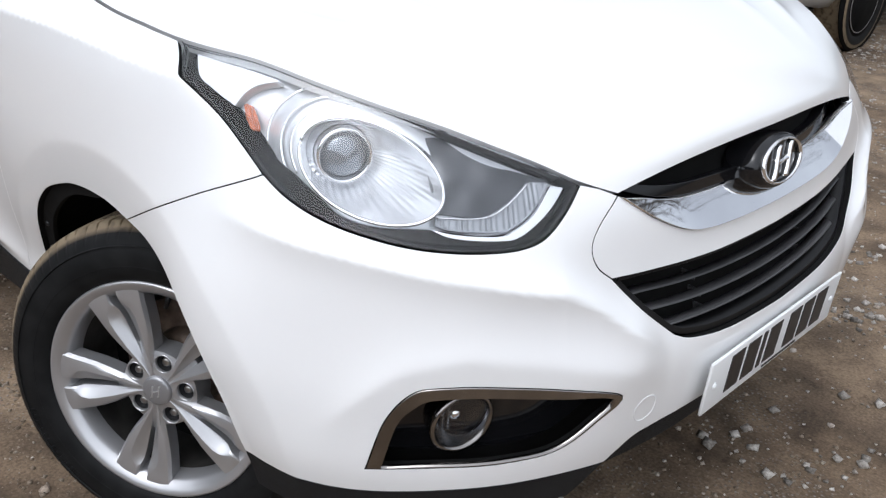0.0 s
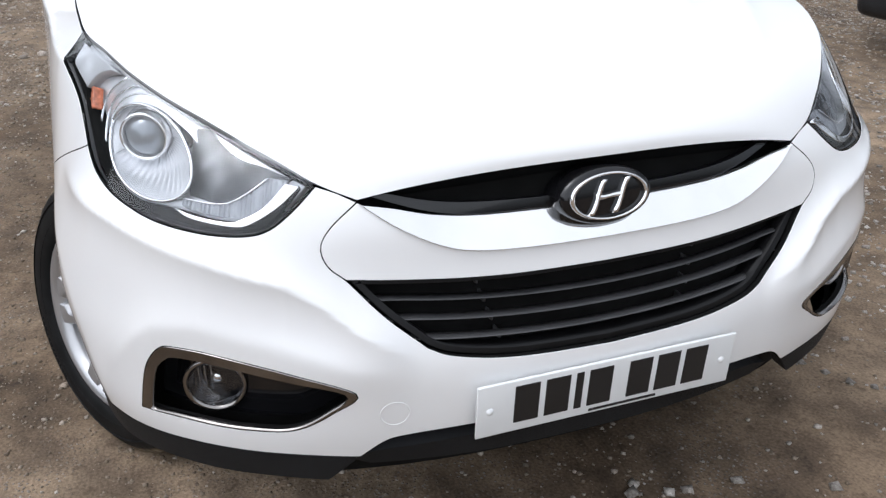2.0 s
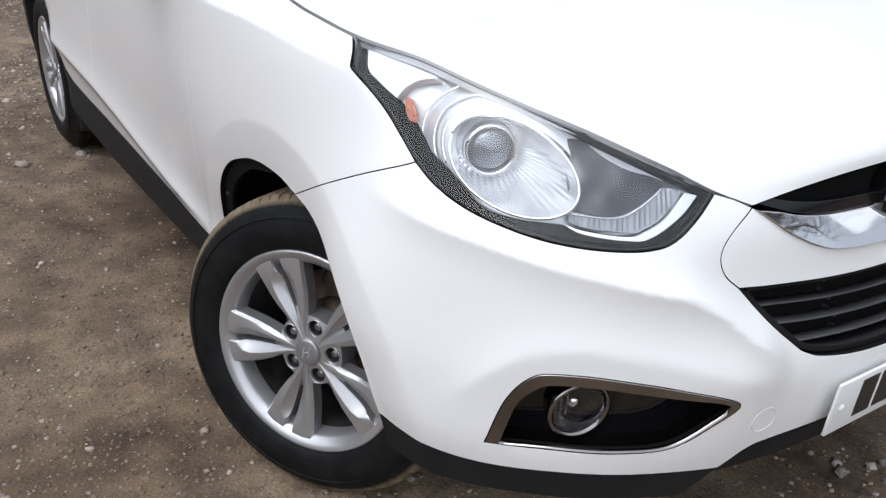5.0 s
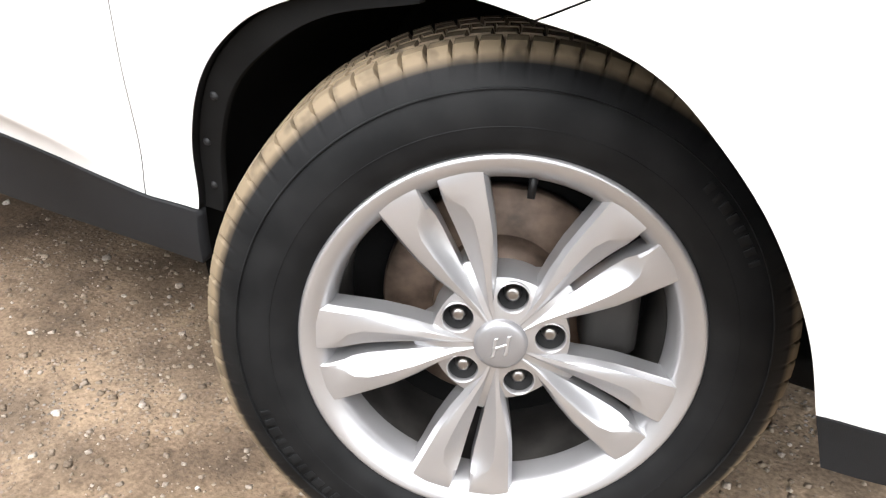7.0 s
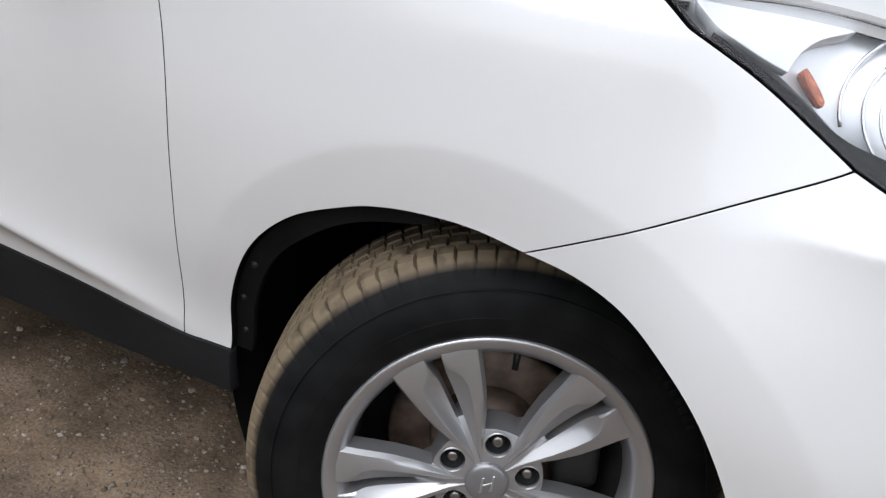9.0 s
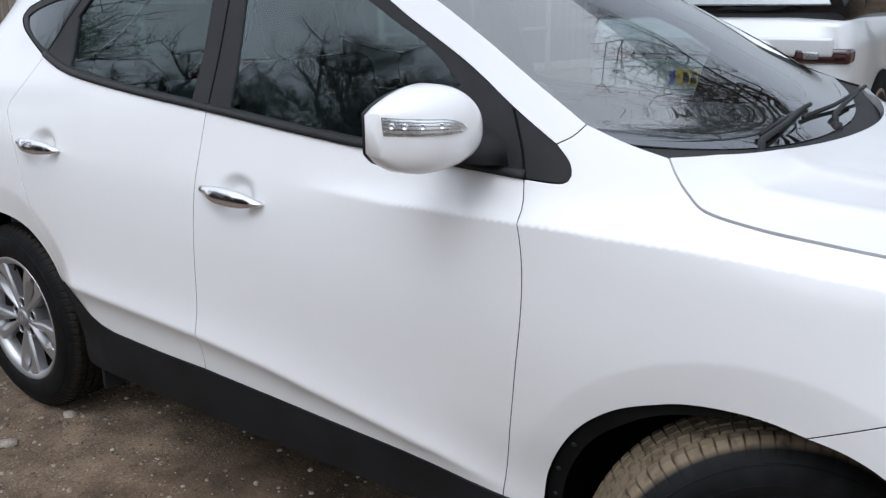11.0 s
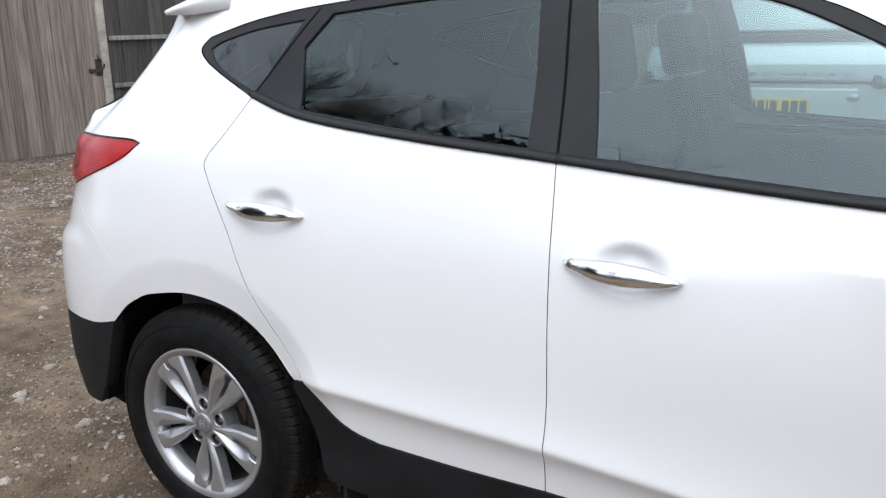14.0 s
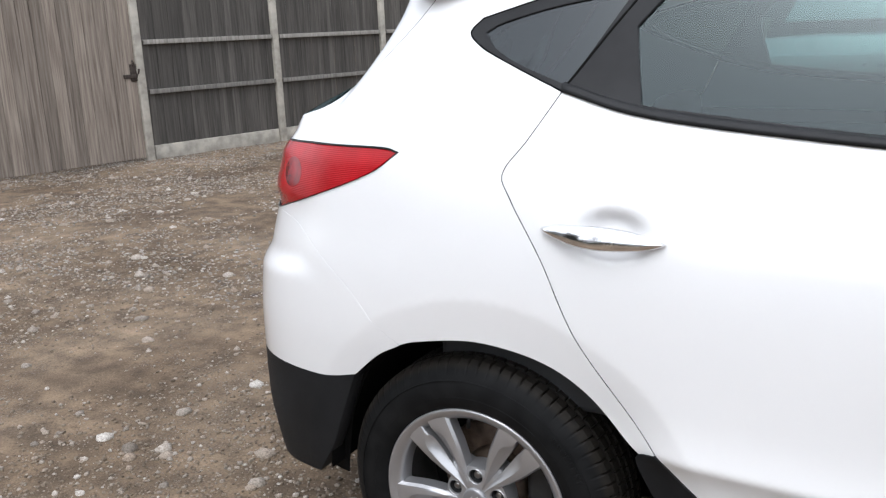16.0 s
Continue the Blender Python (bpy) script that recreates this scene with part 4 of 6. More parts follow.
# lamps, on both sides
for side in (1, -1):
    # fog lamp in its pocket
    pocket = sheet("fog_lamp_pocket", fog_hole, GLOSS, car, sink=0.055, gap=-0.006, side=side, label="gloss black fog-lamp pocket", step=0.02)
    inner = outline([(.846, .463), (.822, .545), (.795, .578), (.765, .592), (.68, .592), (.57, .573), (.475, .547), (.507, .510), (.568, .4755), (.65, .4715), (.77, .4715), (.846, .463)])
    sheet("fog_bezel", fog_hole, DARK_CHROME, pocket, holes=(inner,), sink=-0.001, gap=0.002, thick=0.010, side=side, label="smoked chrome bezel", bulge=lambda s, z: 0 * s)
    way = (0.95, -0.30 * side, -0.04)
    at = mirrored((0.632, -0.666, 0.527), side)
    lamp = part("fog_lamp", turned_bm([(0.045, -0.05), (0.050, -0.01), (0.055, 0.006), (0.053, 0.011), (0.048, 0.010), (0.045, 0.002)], 40), DARK_CHROME, car, "round fog lamp with a chrome ring", m=facing(at, way))
    part("reflector", turned_bm([(0.045, 0.006), (0.040, -0.012), (0.026, -0.03), (0.008, -0.038), (0.0, -0.038)], 36), DARK_REFLECTOR, lamp)
    part("lens", turned_bm([(0.0, 0.016), (0.02, 0.0145), (0.038, 0.010), (0.046, 0.007)], 36), CLEAR, lamp)
    part("bulb_shield", turned_bm([(0.0, -0.010), (0.007, -0.011), (0.010, -0.016), (0.011, -0.026)], 24), CHROME, lamp)
    for k in range(7):
        part("flute", box_bm((.003, .060 - .004 * abs(k - 3) ** 1.5, .003), ((k - 3) * .0105, 0, -.020 + .0012 * abs(k - 3)), .001), DARK_REFLECTOR, lamp)

    # headlamp
    lens_line = outline(LAMP_TOP, back(LAMP_REAR), back(LAMP_LOW))
    head = sheet("headlamp", lens_line, SMOKE, car, sink=0.095, gap=0.004, thick=0.02, side=side, label="swept-back headlamp with a clear cover and chrome bowl")
    band = shrunk(lens_line, 0.0055)
    sheet("black_surround", lens_line, GLOSS, head, holes=(band,), sink=0.004, gap=0.003, thick=0.032, side=side)
    sheet("cover", lens_line, CLEAR, head, gap=0.0022, thick=0.006, side=side, label="clear polycarbonate cover")
    low_band = outline([(.545, .880), (.590, .848), (.6329, .8302), (.672, .8258), (.7729, .8370), (.8537, .8375), (.9184, .8440), (.9607, .8640), (1.0211, .8900), (1.09, .9105), (1.16, .948), (1.25, .999)],
                       [(1.25, .999), (1.19, .961), (1.125, .924), (1.062, .888)], [(1.062, .888), (1.015, .868), (.949, .850), (.873, .835), (.794, .824), (.70, .818), (.635, .818), (.598, .826), (.545, .880)])
    sheet("black_sill", low_band, VOID, head, sink=0.009, gap=0.0, thick=0.03, side=side, step=0.01)
    liner = shrunk(lens_line, 0.007)
    sheet("grey_liner", liner, LINER, head, holes=(bowl_line(1.03),), sink=0.042, gap=0.0, thick=0.04, side=side, label="bright metallised liner", bulge=liner_steps, step=0.007)
    cell = outline([(.560, .884), (.6006, .893), (.6979, .9149), (.7644, .9392), (.800, .942)], [(.800, .942), (.790, .905), (.7683, .850)], [(.7683, .850), (.6944, .8466), (.6401, .8560), (.560, .884)])
    sheet("inner_cell", cell, DARK_CELL, head, sink=0.030, gap=0.0, thick=0.01, side=side, step=0.007,
          bulge=lambda s, z: 0.003 * np.sin((s - .6) * 70) * np.sin((z - .84) * 80) - 0.005 * smooth_step(.90, .93, z + .25 * (s - .70)))
    guide = outline([(.773, .8495), (.6944, .8480), (.655, .8590), (.6032, .887)], [(.6032, .887), (.566, .8830)], [(.566, .8830), (.6052, .8480), (.6433, .8325), (.6587, .8290), (.7448, .8335), (.773, .8400)], [(.773, .8400), (.773, .8495)])
    sheet("light_guide", guide, RIBBED, head, sink=0.021, gap=0.0, thick=0.012, side=side, step=0.0045, label="grey ribbed light guide", bulge=lambda s, z: 0.0016 * np.sin(s * 620))
    c = rounded_curve([(.773, .8500), (.6944, .8485), (.655, .8595), (.6032, .888)], 30)
    part("guide_edge", tube_bm([tuple(q) for q in skin(c[:, 0], c[:, 1], .018) * (1, side, 1)], .0013, 6), SATIN, head)
    wedge = outline([(1.0988, 1.0065), (1.1921, 1.0160), (1.2811, 1.0239)], [(1.2811, 1.0239), (1.2503, 1.0058), (1.2006, .9803), (1.1689, .9675)], [(1.1689, .9675), (1.160, .985), (1.140, .998), (1.0988, 1.0065)])
    sheet("side_reflector", wedge, LINER, head, sink=0.008, gap=0.0, thick=0.02, side=side)
    blade = outline([(.5450, .8790), (.5835, .8500), (.634, .8250), (.669, .8225), (.7448, .8290), (.7774, .8385)], [(.7774, .8385), (.7448, .8325), (.669, .8270), (.6433, .8325), (.6052, .8500), (.568, .8830)], [(.568, .8830), (.5450, .8790)])
    sheet("lower_blade", blade, CHROME, head, sink=0.007, gap=0.0, thick=0.014, side=side, step=0.006)
    # the bowl: from a rim that lies along the cover back to the round projector
    way = Vector((0.88, -0.42 * side, 0.03)).normalized()
    eye_at = Vector((0.4263, -0.7179 * side, 0.9125))
    right = Vector((0, 0, 1)).cross(way).normalized()
    over = way.cross(right)
    n = 168
    rim = skin(*bowl_line(1.0, n).T, 0.014) * (1, side, 1)
    rows = []
    for k, q in enumerate(rim):
        q = Vector(tuple(q))
        d = q - eye_at
        ang = math.atan2(d.dot(over), d.dot(right))
        inner_at = eye_at + 0.043 * (math.cos(ang) * right + math.sin(ang) * over) - 0.016 * way
        low = smooth_step(0.012, -0.02, d.dot(over))
        row = []
        for f in (0.0, 0.05, 0.12, 0.25, 0.4, 0.55, 0.7, 0.85, 1.0):
            rib = 0.0017 * low * (1 if k % 4 < 2 else -1) * smooth_step(0.05, 0.2, f) * smooth_step(1.0, 0.85, f)
            row.append(q.lerp(inner_at, f) - way * (0.020 * math.sin(math.pi * f) - rib))
        rows.append(row)
    part("bowl", loft_bm(rows + [rows[0]], cap=False, closed=False), BOWL, head, "oval chrome bowl with fine flutes")
    ringed = skin(*bowl_line(1.005, 90).T, 0.0125) * (1, side, 1)
    part("bowl_rim", tube_bm([tuple(q) for q in ringed] + [tuple(ringed[0])], .0027, 8), SATIN, head, "bright rim round the bowl")
    for scale in (1.20, 1.38, 1.62):
        arc = bowl_line(scale, 90)
        keep = inside(arc, shrunk(lens_line, .014)) & (arc[:, 0] > .93) & (arc[:, 1] > .885)
        arc = arc[keep]
        arc = arc[np.argsort(np.arctan2(arc[:, 1] - BOWL_AT[1], arc[:, 0] - BOWL_AT[0]))]
        if len(arc) > 4:
            part("liner_rib", tube_bm([tuple(q) for q in skin(arc[:, 0], arc[:, 1], .022) * (1, side, 1)], .0022, 6), SATIN, head)
    part("projector_ring", turned_bm([(0.041, -0.034), (0.0425, 0.002), (0.041, 0.007), (0.037, 0.006), (0.0355, -0.004)], 48), CHROME, head, m=facing(eye_at, way))
    part("projector_lens", turned_bm([(0.0, 0.014), (0.016, 0.0115), (0.028, 0.005), (0.0355, -0.005)], 40), plain("projector_glass", (0.26, 0.275, 0.295), 0.06, metal=0.5, vary=0.05), head, m=facing(eye_at, way))
    bulb = outline([(1.157, .972), (1.147, .975), (1.117, .945), (1.122, .934), (1.146, .955), (1.157, .972)])
    sheet("indicator_bulb", bulb, AMBER, head, sink=0.0075, gap=0.0038, thick=0.02, step=0.004, side=side, label="amber indicator bulb",
          bulge=lambda s, z: 0.0012 * np.sin(z * 800))

    # flanks
    belt = BELT_FRONT if side > 0 else LEFT_BELT
    drop = 0.0 if side > 0 else 0.048
    wing = outline(WING_TOP, WING_SCREEN, WING_PILLAR, SAIL_FRONT, DOOR_FRONT, [(2.019, .388), (1.925, .384)], FRONT_ARCH_REAR, back(WING_BUMPER), LAMP_REAR)
    sheet("front_wing", wing, PAINT, car, side=side, step=0.010)
    front_door = sheet("front_door", outline(belt, DOOR_MIDDLE, SILL_FRONT, back(DOOR_FRONT)), PAINT, car, side=side, step=0.009)
    rear_door = sheet("rear_door", outline(BELT_REAR, DOOR_REAR, back(SILL_KICK), back(SILL_REAR), back(DOOR_MIDDLE)), PAINT, car, side=side, step=0.010)
    quarter = outline(DLO_REAR, DLO_TOP, back(WING_PILLAR), PILLAR_SCREEN, ROOF_EDGE, HATCH, [(4.70, 1.153), (4.52, 1.157), (4.335, 1.157), (4.282, 1.148)], back(TAIL_LOW)[0:5], BUMPER_SEAM,
                      [(4.25, .722), (4.196, .738), (4.056, .757), (3.909, .737), (3.807, .686), (3.714, .594), (3.655, .555)], [(3.655, .555), (3.655, .590)], back(DOOR_REAR))
    sheet("body_side", quarter, PAINT, car, side=side, step=0.016)
    bump = outline(back(BUMPER_SEAM), [(4.82, .974), (4.93, .985)], [(4.93, .985), (5.3, .98), (LENGTH, .98)], [(LENGTH, .98), (LENGTH, .612)], back(REAR_CLAD), [(4.385, .628), (4.311, .690), (4.25, .722)])
    sheet("rear_bumper", bump, PAINT, car, side=side, step=0.018, gap=0.0)
    low = outline(REAR_CLAD, [(LENGTH, .610), (LENGTH, .30)], [(LENGTH, .30), (4.9, .29), (4.55, .32)], [(4.55, .32), (4.48, .42), (4.43, .53), (4.385, .628)])
    sheet("rear_skirt", low, CLADDING, car, side=side, thick=0.05, step=0.02, label="dark grey plastic lower rear bumper")
    gate_line = outline([(4.70, 1.153), (4.98, 1.148)], TAIL_END, [(4.93, .985), (5.3, .98), (LENGTH, .98)], [(LENGTH, .98), (LENGTH, 1.50)], [(LENGTH, 1.50), (5.0, 1.50), (4.31, 1.505)], HATCH)
    rear_glass = outline([(4.62, 1.30), (4.52, 1.46)], [(4.52, 1.46), (5.0, 1.475), (LENGTH, 1.475)], [(LENGTH, 1.475), (LENGTH, 1.20)], [(LENGTH, 1.20), (5.0, 1.20), (4.74, 1.225), (4.62, 1.30)])
    hatch = sheet("tailgate", gate_line, PAINT, car, side=side, step=0.022, holes=(rear_glass,))
    sheet("rear_window", rear_glass, PRIVACY, hatch, side=side, step=0.03, gap=0.001, thick=0.005, label="dark rear window glass")
    lamp = sheet("tail_lamp", outline(TAIL_TOP, TAIL_END, TAIL_LOW), RED, car, side=side, label="red wrap-round tail lamp",
                 bulge=lambda s, z: 0.006 - 0.012 * smooth_step(.4, 1.0, np.abs(z - 1.075) / .10), step=0.012)

    a = np.linspace(0, 2 * np.pi, 40, endpoint=False)
    sheet("bulb_cell", np.stack([4.66 + .055 * np.cos(a) + .012 * np.sin(a), 1.083 + .034 * np.sin(a)], 1), DARK_RED, lamp, sink=-0.0062, gap=0.0, thick=0.004, step=0.01, side=side, label="dark red bulb cell in the lens",
          bulge=lambda s, z: 0.0006 + 0 * s)
    lamp_line = outline(TAIL_TOP, TAIL_END, TAIL_LOW)
    sheet("lamp_gasket", lamp_line, GRILLE, lamp, holes=(shrunk(lamp_line, 0.0022),), side=side, sink=-0.001, gap=0.0005, thick=0.02)

    # the black lip inside the front arch, with its studs
    lip = outline([(1.924, .386), (1.904, .490), (1.841, .604), (1.757, .679), (1.66, .721), (1.535, .742)], [(1.535, .742), (1.535, .728)], [(1.535, .728), (1.65, .700), (1.735, .655), (1.815, .585), (1.873, .48), (1.893, .386)], [(1.893, .386), (1.924, .386)])
    lip_ob = sheet("arch_liner_lip", lip, VOID, car, sink=0.012, gap=0.0, thick=0.01, step=0.02, side=side)
    for s0, z0 in ((1.900, .425), (1.889, .495), (1.848, .570)):
        p, q = skin(np.array([s0]), np.array([z0]), 0.012)[0] * (1, side, 1), skin_normal(np.array([s0]), np.array([z0]))[0] * (1, side, 1)
        part("liner_stud", turned_bm([(.0, .004), (.004, .0035), (.0065, .0), (.007, -.002)], 16), TRIM, lip_ob, m=facing(p, q))

    # sills and cladding along the bottom
    sill = outline(SILL_FRONT, [(2.019, .388), (1.925, .384)], [(1.925, .384), (1.925, .30)], [(1.925, .30), (2.4, .285), (3.0, .285), (3.55, .30), (3.625, .33)], [(3.625, .33), (3.650, .45), (3.700, .565), (3.655, .590)], back(SILL_KICK), back(SILL_REAR))
    sheet("sill", sill, CLADDING, car, side=side, thick=0.02, sink=-0.004, label="dark grey plastic sill")
    for s0, z0, z1 in ((3.56, .33, .22),):
        p = skin(np.array([s0]), np.array([z0]), 0.02)[0]
        part("mud_flap", box_bm((0.012, 0.19, z0 - z1), (p[0] - 0.012, (p[1] + 0.085) * side, (z0 + z1) / 2 + 0.0), 0.004), TRIM, car)

    # window surrounds and glass
    frame_line = outline(belt, BELT_REAR, DLO_REAR, DLO_TOP, SAIL_FRONT)
    g1 = outline([(2.29, 1.129 - drop), (2.62, 1.151 - drop), (2.936, 1.171 - drop)], [(2.936, 1.171 - drop), (2.959, 1.32), (2.998, 1.510)], [(2.998, 1.510), (2.80, 1.505), (2.619, 1.472), (2.414, 1.384), (2.308, 1.336), (2.205, 1.266)], [(2.205, 1.266), (2.24, 1.20), (2.29, 1.129 - drop)])
    g2 = outline([(3.095, 1.186), (3.27, 1.198), (3.42, 1.214), (3.742, 1.250)], [(3.742, 1.250), (3.760, 1.33), (3.772, 1.400)], [(3.772, 1.400), (3.700, 1.482)], [(3.700, 1.482), (3.40, 1.508), (3.13, 1.514)], [(3.13, 1.514), (3.105, 1.34), (3.095, 1.186)])
    g3 = outline([(3.908, 1.288), (4.03, 1.333), (4.10, 1.368), (4.132, 1.398)], [(4.132, 1.398), (4.085, 1.418), (3.95, 1.447), (3.790, 1.468)], [(3.790, 1.468), (3.908, 1.288)])
    frame_ob = sheet("window_surround", frame_line, TRIM, car, holes=(g1, g2, g3), sink=0.003, side=side, step=0.02, label="satin black window frames and pillars")
    sheet("front_window", g1, WINDOW, front_door, sink=0.010, gap=-0.002, thick=0.004, side=side, step=0.03, label="lightly tinted door glass")
    sheet("rear_window", g2, PRIVACY, rear_door, sink=0.010, gap=-0.002, thick=0.004, side=side, step=0.03, label="dark privacy glass")
    sheet("quarter_window", g3, QUARTER, car, sink=0.008, gap=-0.002, thick=0.004, side=side, step=0.03, label="dark privacy glass")
    for a, b in ((belt, front_door), (BELT_REAR, rear_door)):
        c = rounded_curve(a, 40)
        ringed = [skin(c[:, 0], c[:, 1] + dz, -du) * (1, side, 1) for du, dz in ((-0.01, -0.002), (0.006, 0.0), (0.009, 0.008), (0.006, 0.016), (-0.01, 0.019))]
        part("belt_strip", loft_bm(np.stack(ringed, 1)), TRIM, b)
    # the seams between doors across the frames
    for c in ([(3.020, 1.163), (3.035, 1.34), (3.06, 1.535)], [(3.914, 1.278), (3.83, 1.39), (3.745, 1.497)], [(1.993, 1.100), (2.015, 1.155), (2.057, 1.229)]):
        c = rounded_curve(c, 24)
        ringed = [skin(c[:, 0] + ds, c[:, 1], -du) * (1, side, 1) for du, ds in ((-0.004, -0.004), (-0.0022, -0.003), (-0.0022, 0.003), (-0.004, 0.004))]
        part("door_gap", loft_bm(np.stack(ringed, 1)), VOID, frame_ob)

    # door handles: a pinched chrome bar over its cup
    for s0, s1, z0, z1, door, key in ((3.655, 3.905, 1.003, 1.015, rear_door, False), (2.722, 2.968, .958, .972, front_door, True)):
        t = np.linspace(0, 1, 28)
        s, z = s0 + (s1 - s0) * t, z0 + (z1 - z0) * t
        proud = 0.002 + 0.026 * np.sin(np.pi * t) ** 0.6
        high = 0.003 + 0.0195 * np.sin(np.pi * t) ** 0.7
        ringed = []
        for a in np.linspace(0, 2 * np.pi, 14, endpoint=False):
            ringed.append(skin(s, z + high * np.sin(a), -(proud + 0.010 * np.cos(a) + handle_cups(s, z + high * np.sin(a)))) * (1, side, 1))
        handle = part("door_handle", loft_bm(np.stack(ringed, 1)), HANDLE_CHROME, door, "chrome pull handle")
        if key:
            p, q = skin(np.array([2.947]), np.array([.973]), -0.021)[0] * (1, side, 1), skin_normal(np.array([2.947]), np.array([.973]))[0] * (1, side, 1)
            part("key_lock", turned_bm([(0.0, 0.003), (0.008, 0.003), (0.0095, 0.0), (0.011, -0.006)], 24), STEEL, handle, m=facing(p, q))

# inner shell, floor and cabin
for side in (1, -1):
    shell = outline([(0.0, .86), (.42, .84), (.9, .80), (1.08, .84), (1.35, .98), (1.7, 1.03), (2.1, 1.06), (4.2, 1.10), (4.6, 1.05), (LENGTH, 1.0)], [(LENGTH, 1.0), (LENGTH, .30)], [(LENGTH, .30), (4.52, .30)],
                    [(4.52, .30), (4.46, .50), (4.36, .66), (4.20, .755), (4.05, .775), (3.90, .755), (3.78, .69), (3.69, .59), (3.64, .45), (3.61, .30)], [(3.61, .30), (1.95, .28)],
                    [(1.95, .28), (1.94, .40), (1.90, .52), (1.84, .62), (1.75, .70), (1.62, .755), (1.52, .765), (1.40, .75), (1.28, .69), (1.16, .58), (1.06, .40), (1.03, .28)], [(1.03, .28), (0.5, .30), (0.0, .30)], [(0.0, .30), (0.0, .86)], step=0.03)
    # Near-black shell added behind the panels in place of unlit depth.
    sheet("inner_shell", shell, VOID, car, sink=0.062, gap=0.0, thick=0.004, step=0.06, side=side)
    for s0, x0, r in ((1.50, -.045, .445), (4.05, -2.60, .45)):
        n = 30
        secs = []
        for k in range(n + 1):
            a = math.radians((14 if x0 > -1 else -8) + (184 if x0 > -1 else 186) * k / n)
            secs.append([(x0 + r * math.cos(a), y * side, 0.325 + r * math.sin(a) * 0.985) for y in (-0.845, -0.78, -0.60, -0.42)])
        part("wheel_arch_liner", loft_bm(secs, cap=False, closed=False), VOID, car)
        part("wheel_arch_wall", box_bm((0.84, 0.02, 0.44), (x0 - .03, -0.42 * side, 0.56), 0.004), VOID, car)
# Unseen underbody slabs, set low to keep light off the ground beneath.
part("floor_pan", box_bm((2.0, 1.52, 0.06), (-1.32, 0, 0.245), 0.01), VOID, car)
part("engine_tray", box_bm((0.93, 1.06, 0.05), (0.015, 0, 0.21), 0.01), VOID, car)
part("rear_underbody", box_bm((1.1, 0.9, 0.10), (-2.85, 0, 0.27), 0.02), VOID, car)
part("dashboard", box_bm((0.55, 1.28, 0.34), (-0.52, 0, 0.93), 0.10, 4), CABIN, car)
part("parcel_shelf", box_bm((0.75, 1.25, 0.05), (-2.85, 0, 1.05), 0.015), CABIN, car)
for side in (1, -1):
    part("door_lining", box_bm((2.2, 0.05, 0.46), (-1.65, -0.76 * side, 0.82), 0.02), CABIN, car)
for y in (-0.37, 0.37):
    for x, back_z in ((-1.42, 0.66), (-2.30, 0.64)):
        seat = part("seat", box_bm((0.52, 0.50, 0.16), (x + 0.18, y, 0.62), 0.06, 4), CLOTH, car, "grey cloth seat")
        drop = 0.0 if x > -2 else 0.14
        part("backrest", box_bm((0.15, 0.50, 0.64 - drop), (x - 0.12, y, 0.96 - drop * 0.9), 0.06, 4, turn=pose(0, 0, 0, 0, -14, 0)), CLOTH, seat)
        part("head_restraint", box_bm((0.10, 0.27, 0.19 - drop * 0.6), (x - 0.21, y, 1.37 - 1.7 * drop), 0.045, 4, turn=pose(0, 0, 0, 0, -10, 0)), CLOTH, seat)
wheel_ring = [[((0.185 + 0.017 * math.cos(b)) * math.cos(a), (0.185 + 0.017 * math.cos(b)) * math.sin(a), 0.017 * math.sin(b)) for b in np.linspace(0, 2 * math.pi, 10, endpoint=False)] for a in np.linspace(0, 2 * math.pi, 41)]
steering = part("steering_wheel", loft_bm(wheel_ring, cap=False), SMOKE, car, m=pose(-0.90, -0.37, 1.06, 0, -62, 0))
part("steering_hub", box_bm((0.30, 0.10, 0.04), (0, 0, -0.01), 0.02), CABIN, steering)
part("rear_view_mirror", box_bm((0.03, 0.24, 0.07), (-0.78, 0, 1.43), 0.014), CABIN, car)
# wipers
for arm, rubber in ((((-.185, -.50, 1.126), (-.205, -.44, 1.150), (-.216, -.26, 1.158), (-.236, .0, 1.174)), ((-.226, -.38, 1.153), (-.232, -.20, 1.163), (-.240, .06, 1.171))),
                    (((-.165, .03, 1.122), (-.185, .09, 1.146), (-.200, .25, 1.154), (-.212, .46, 1.164)), ((-.218, -.08, 1.156), (-.212, .20, 1.157), (-.225, .62, 1.168)))):
    wiper = part("wiper", tube_bm(arm, 0.009, 8, ends=0.005), TRIM, car)
    part("wiper_blade", tube_bm(rubber, 0.006, 6), TRIM, wiper)
    part("pivot_cap", turned_bm([(.0, .014), (.012, .012), (.016, .0), (.016, -.03)], 20), TRIM, wiper, m=Matrix.Translation(arm[0]))


# ---- wheels ----


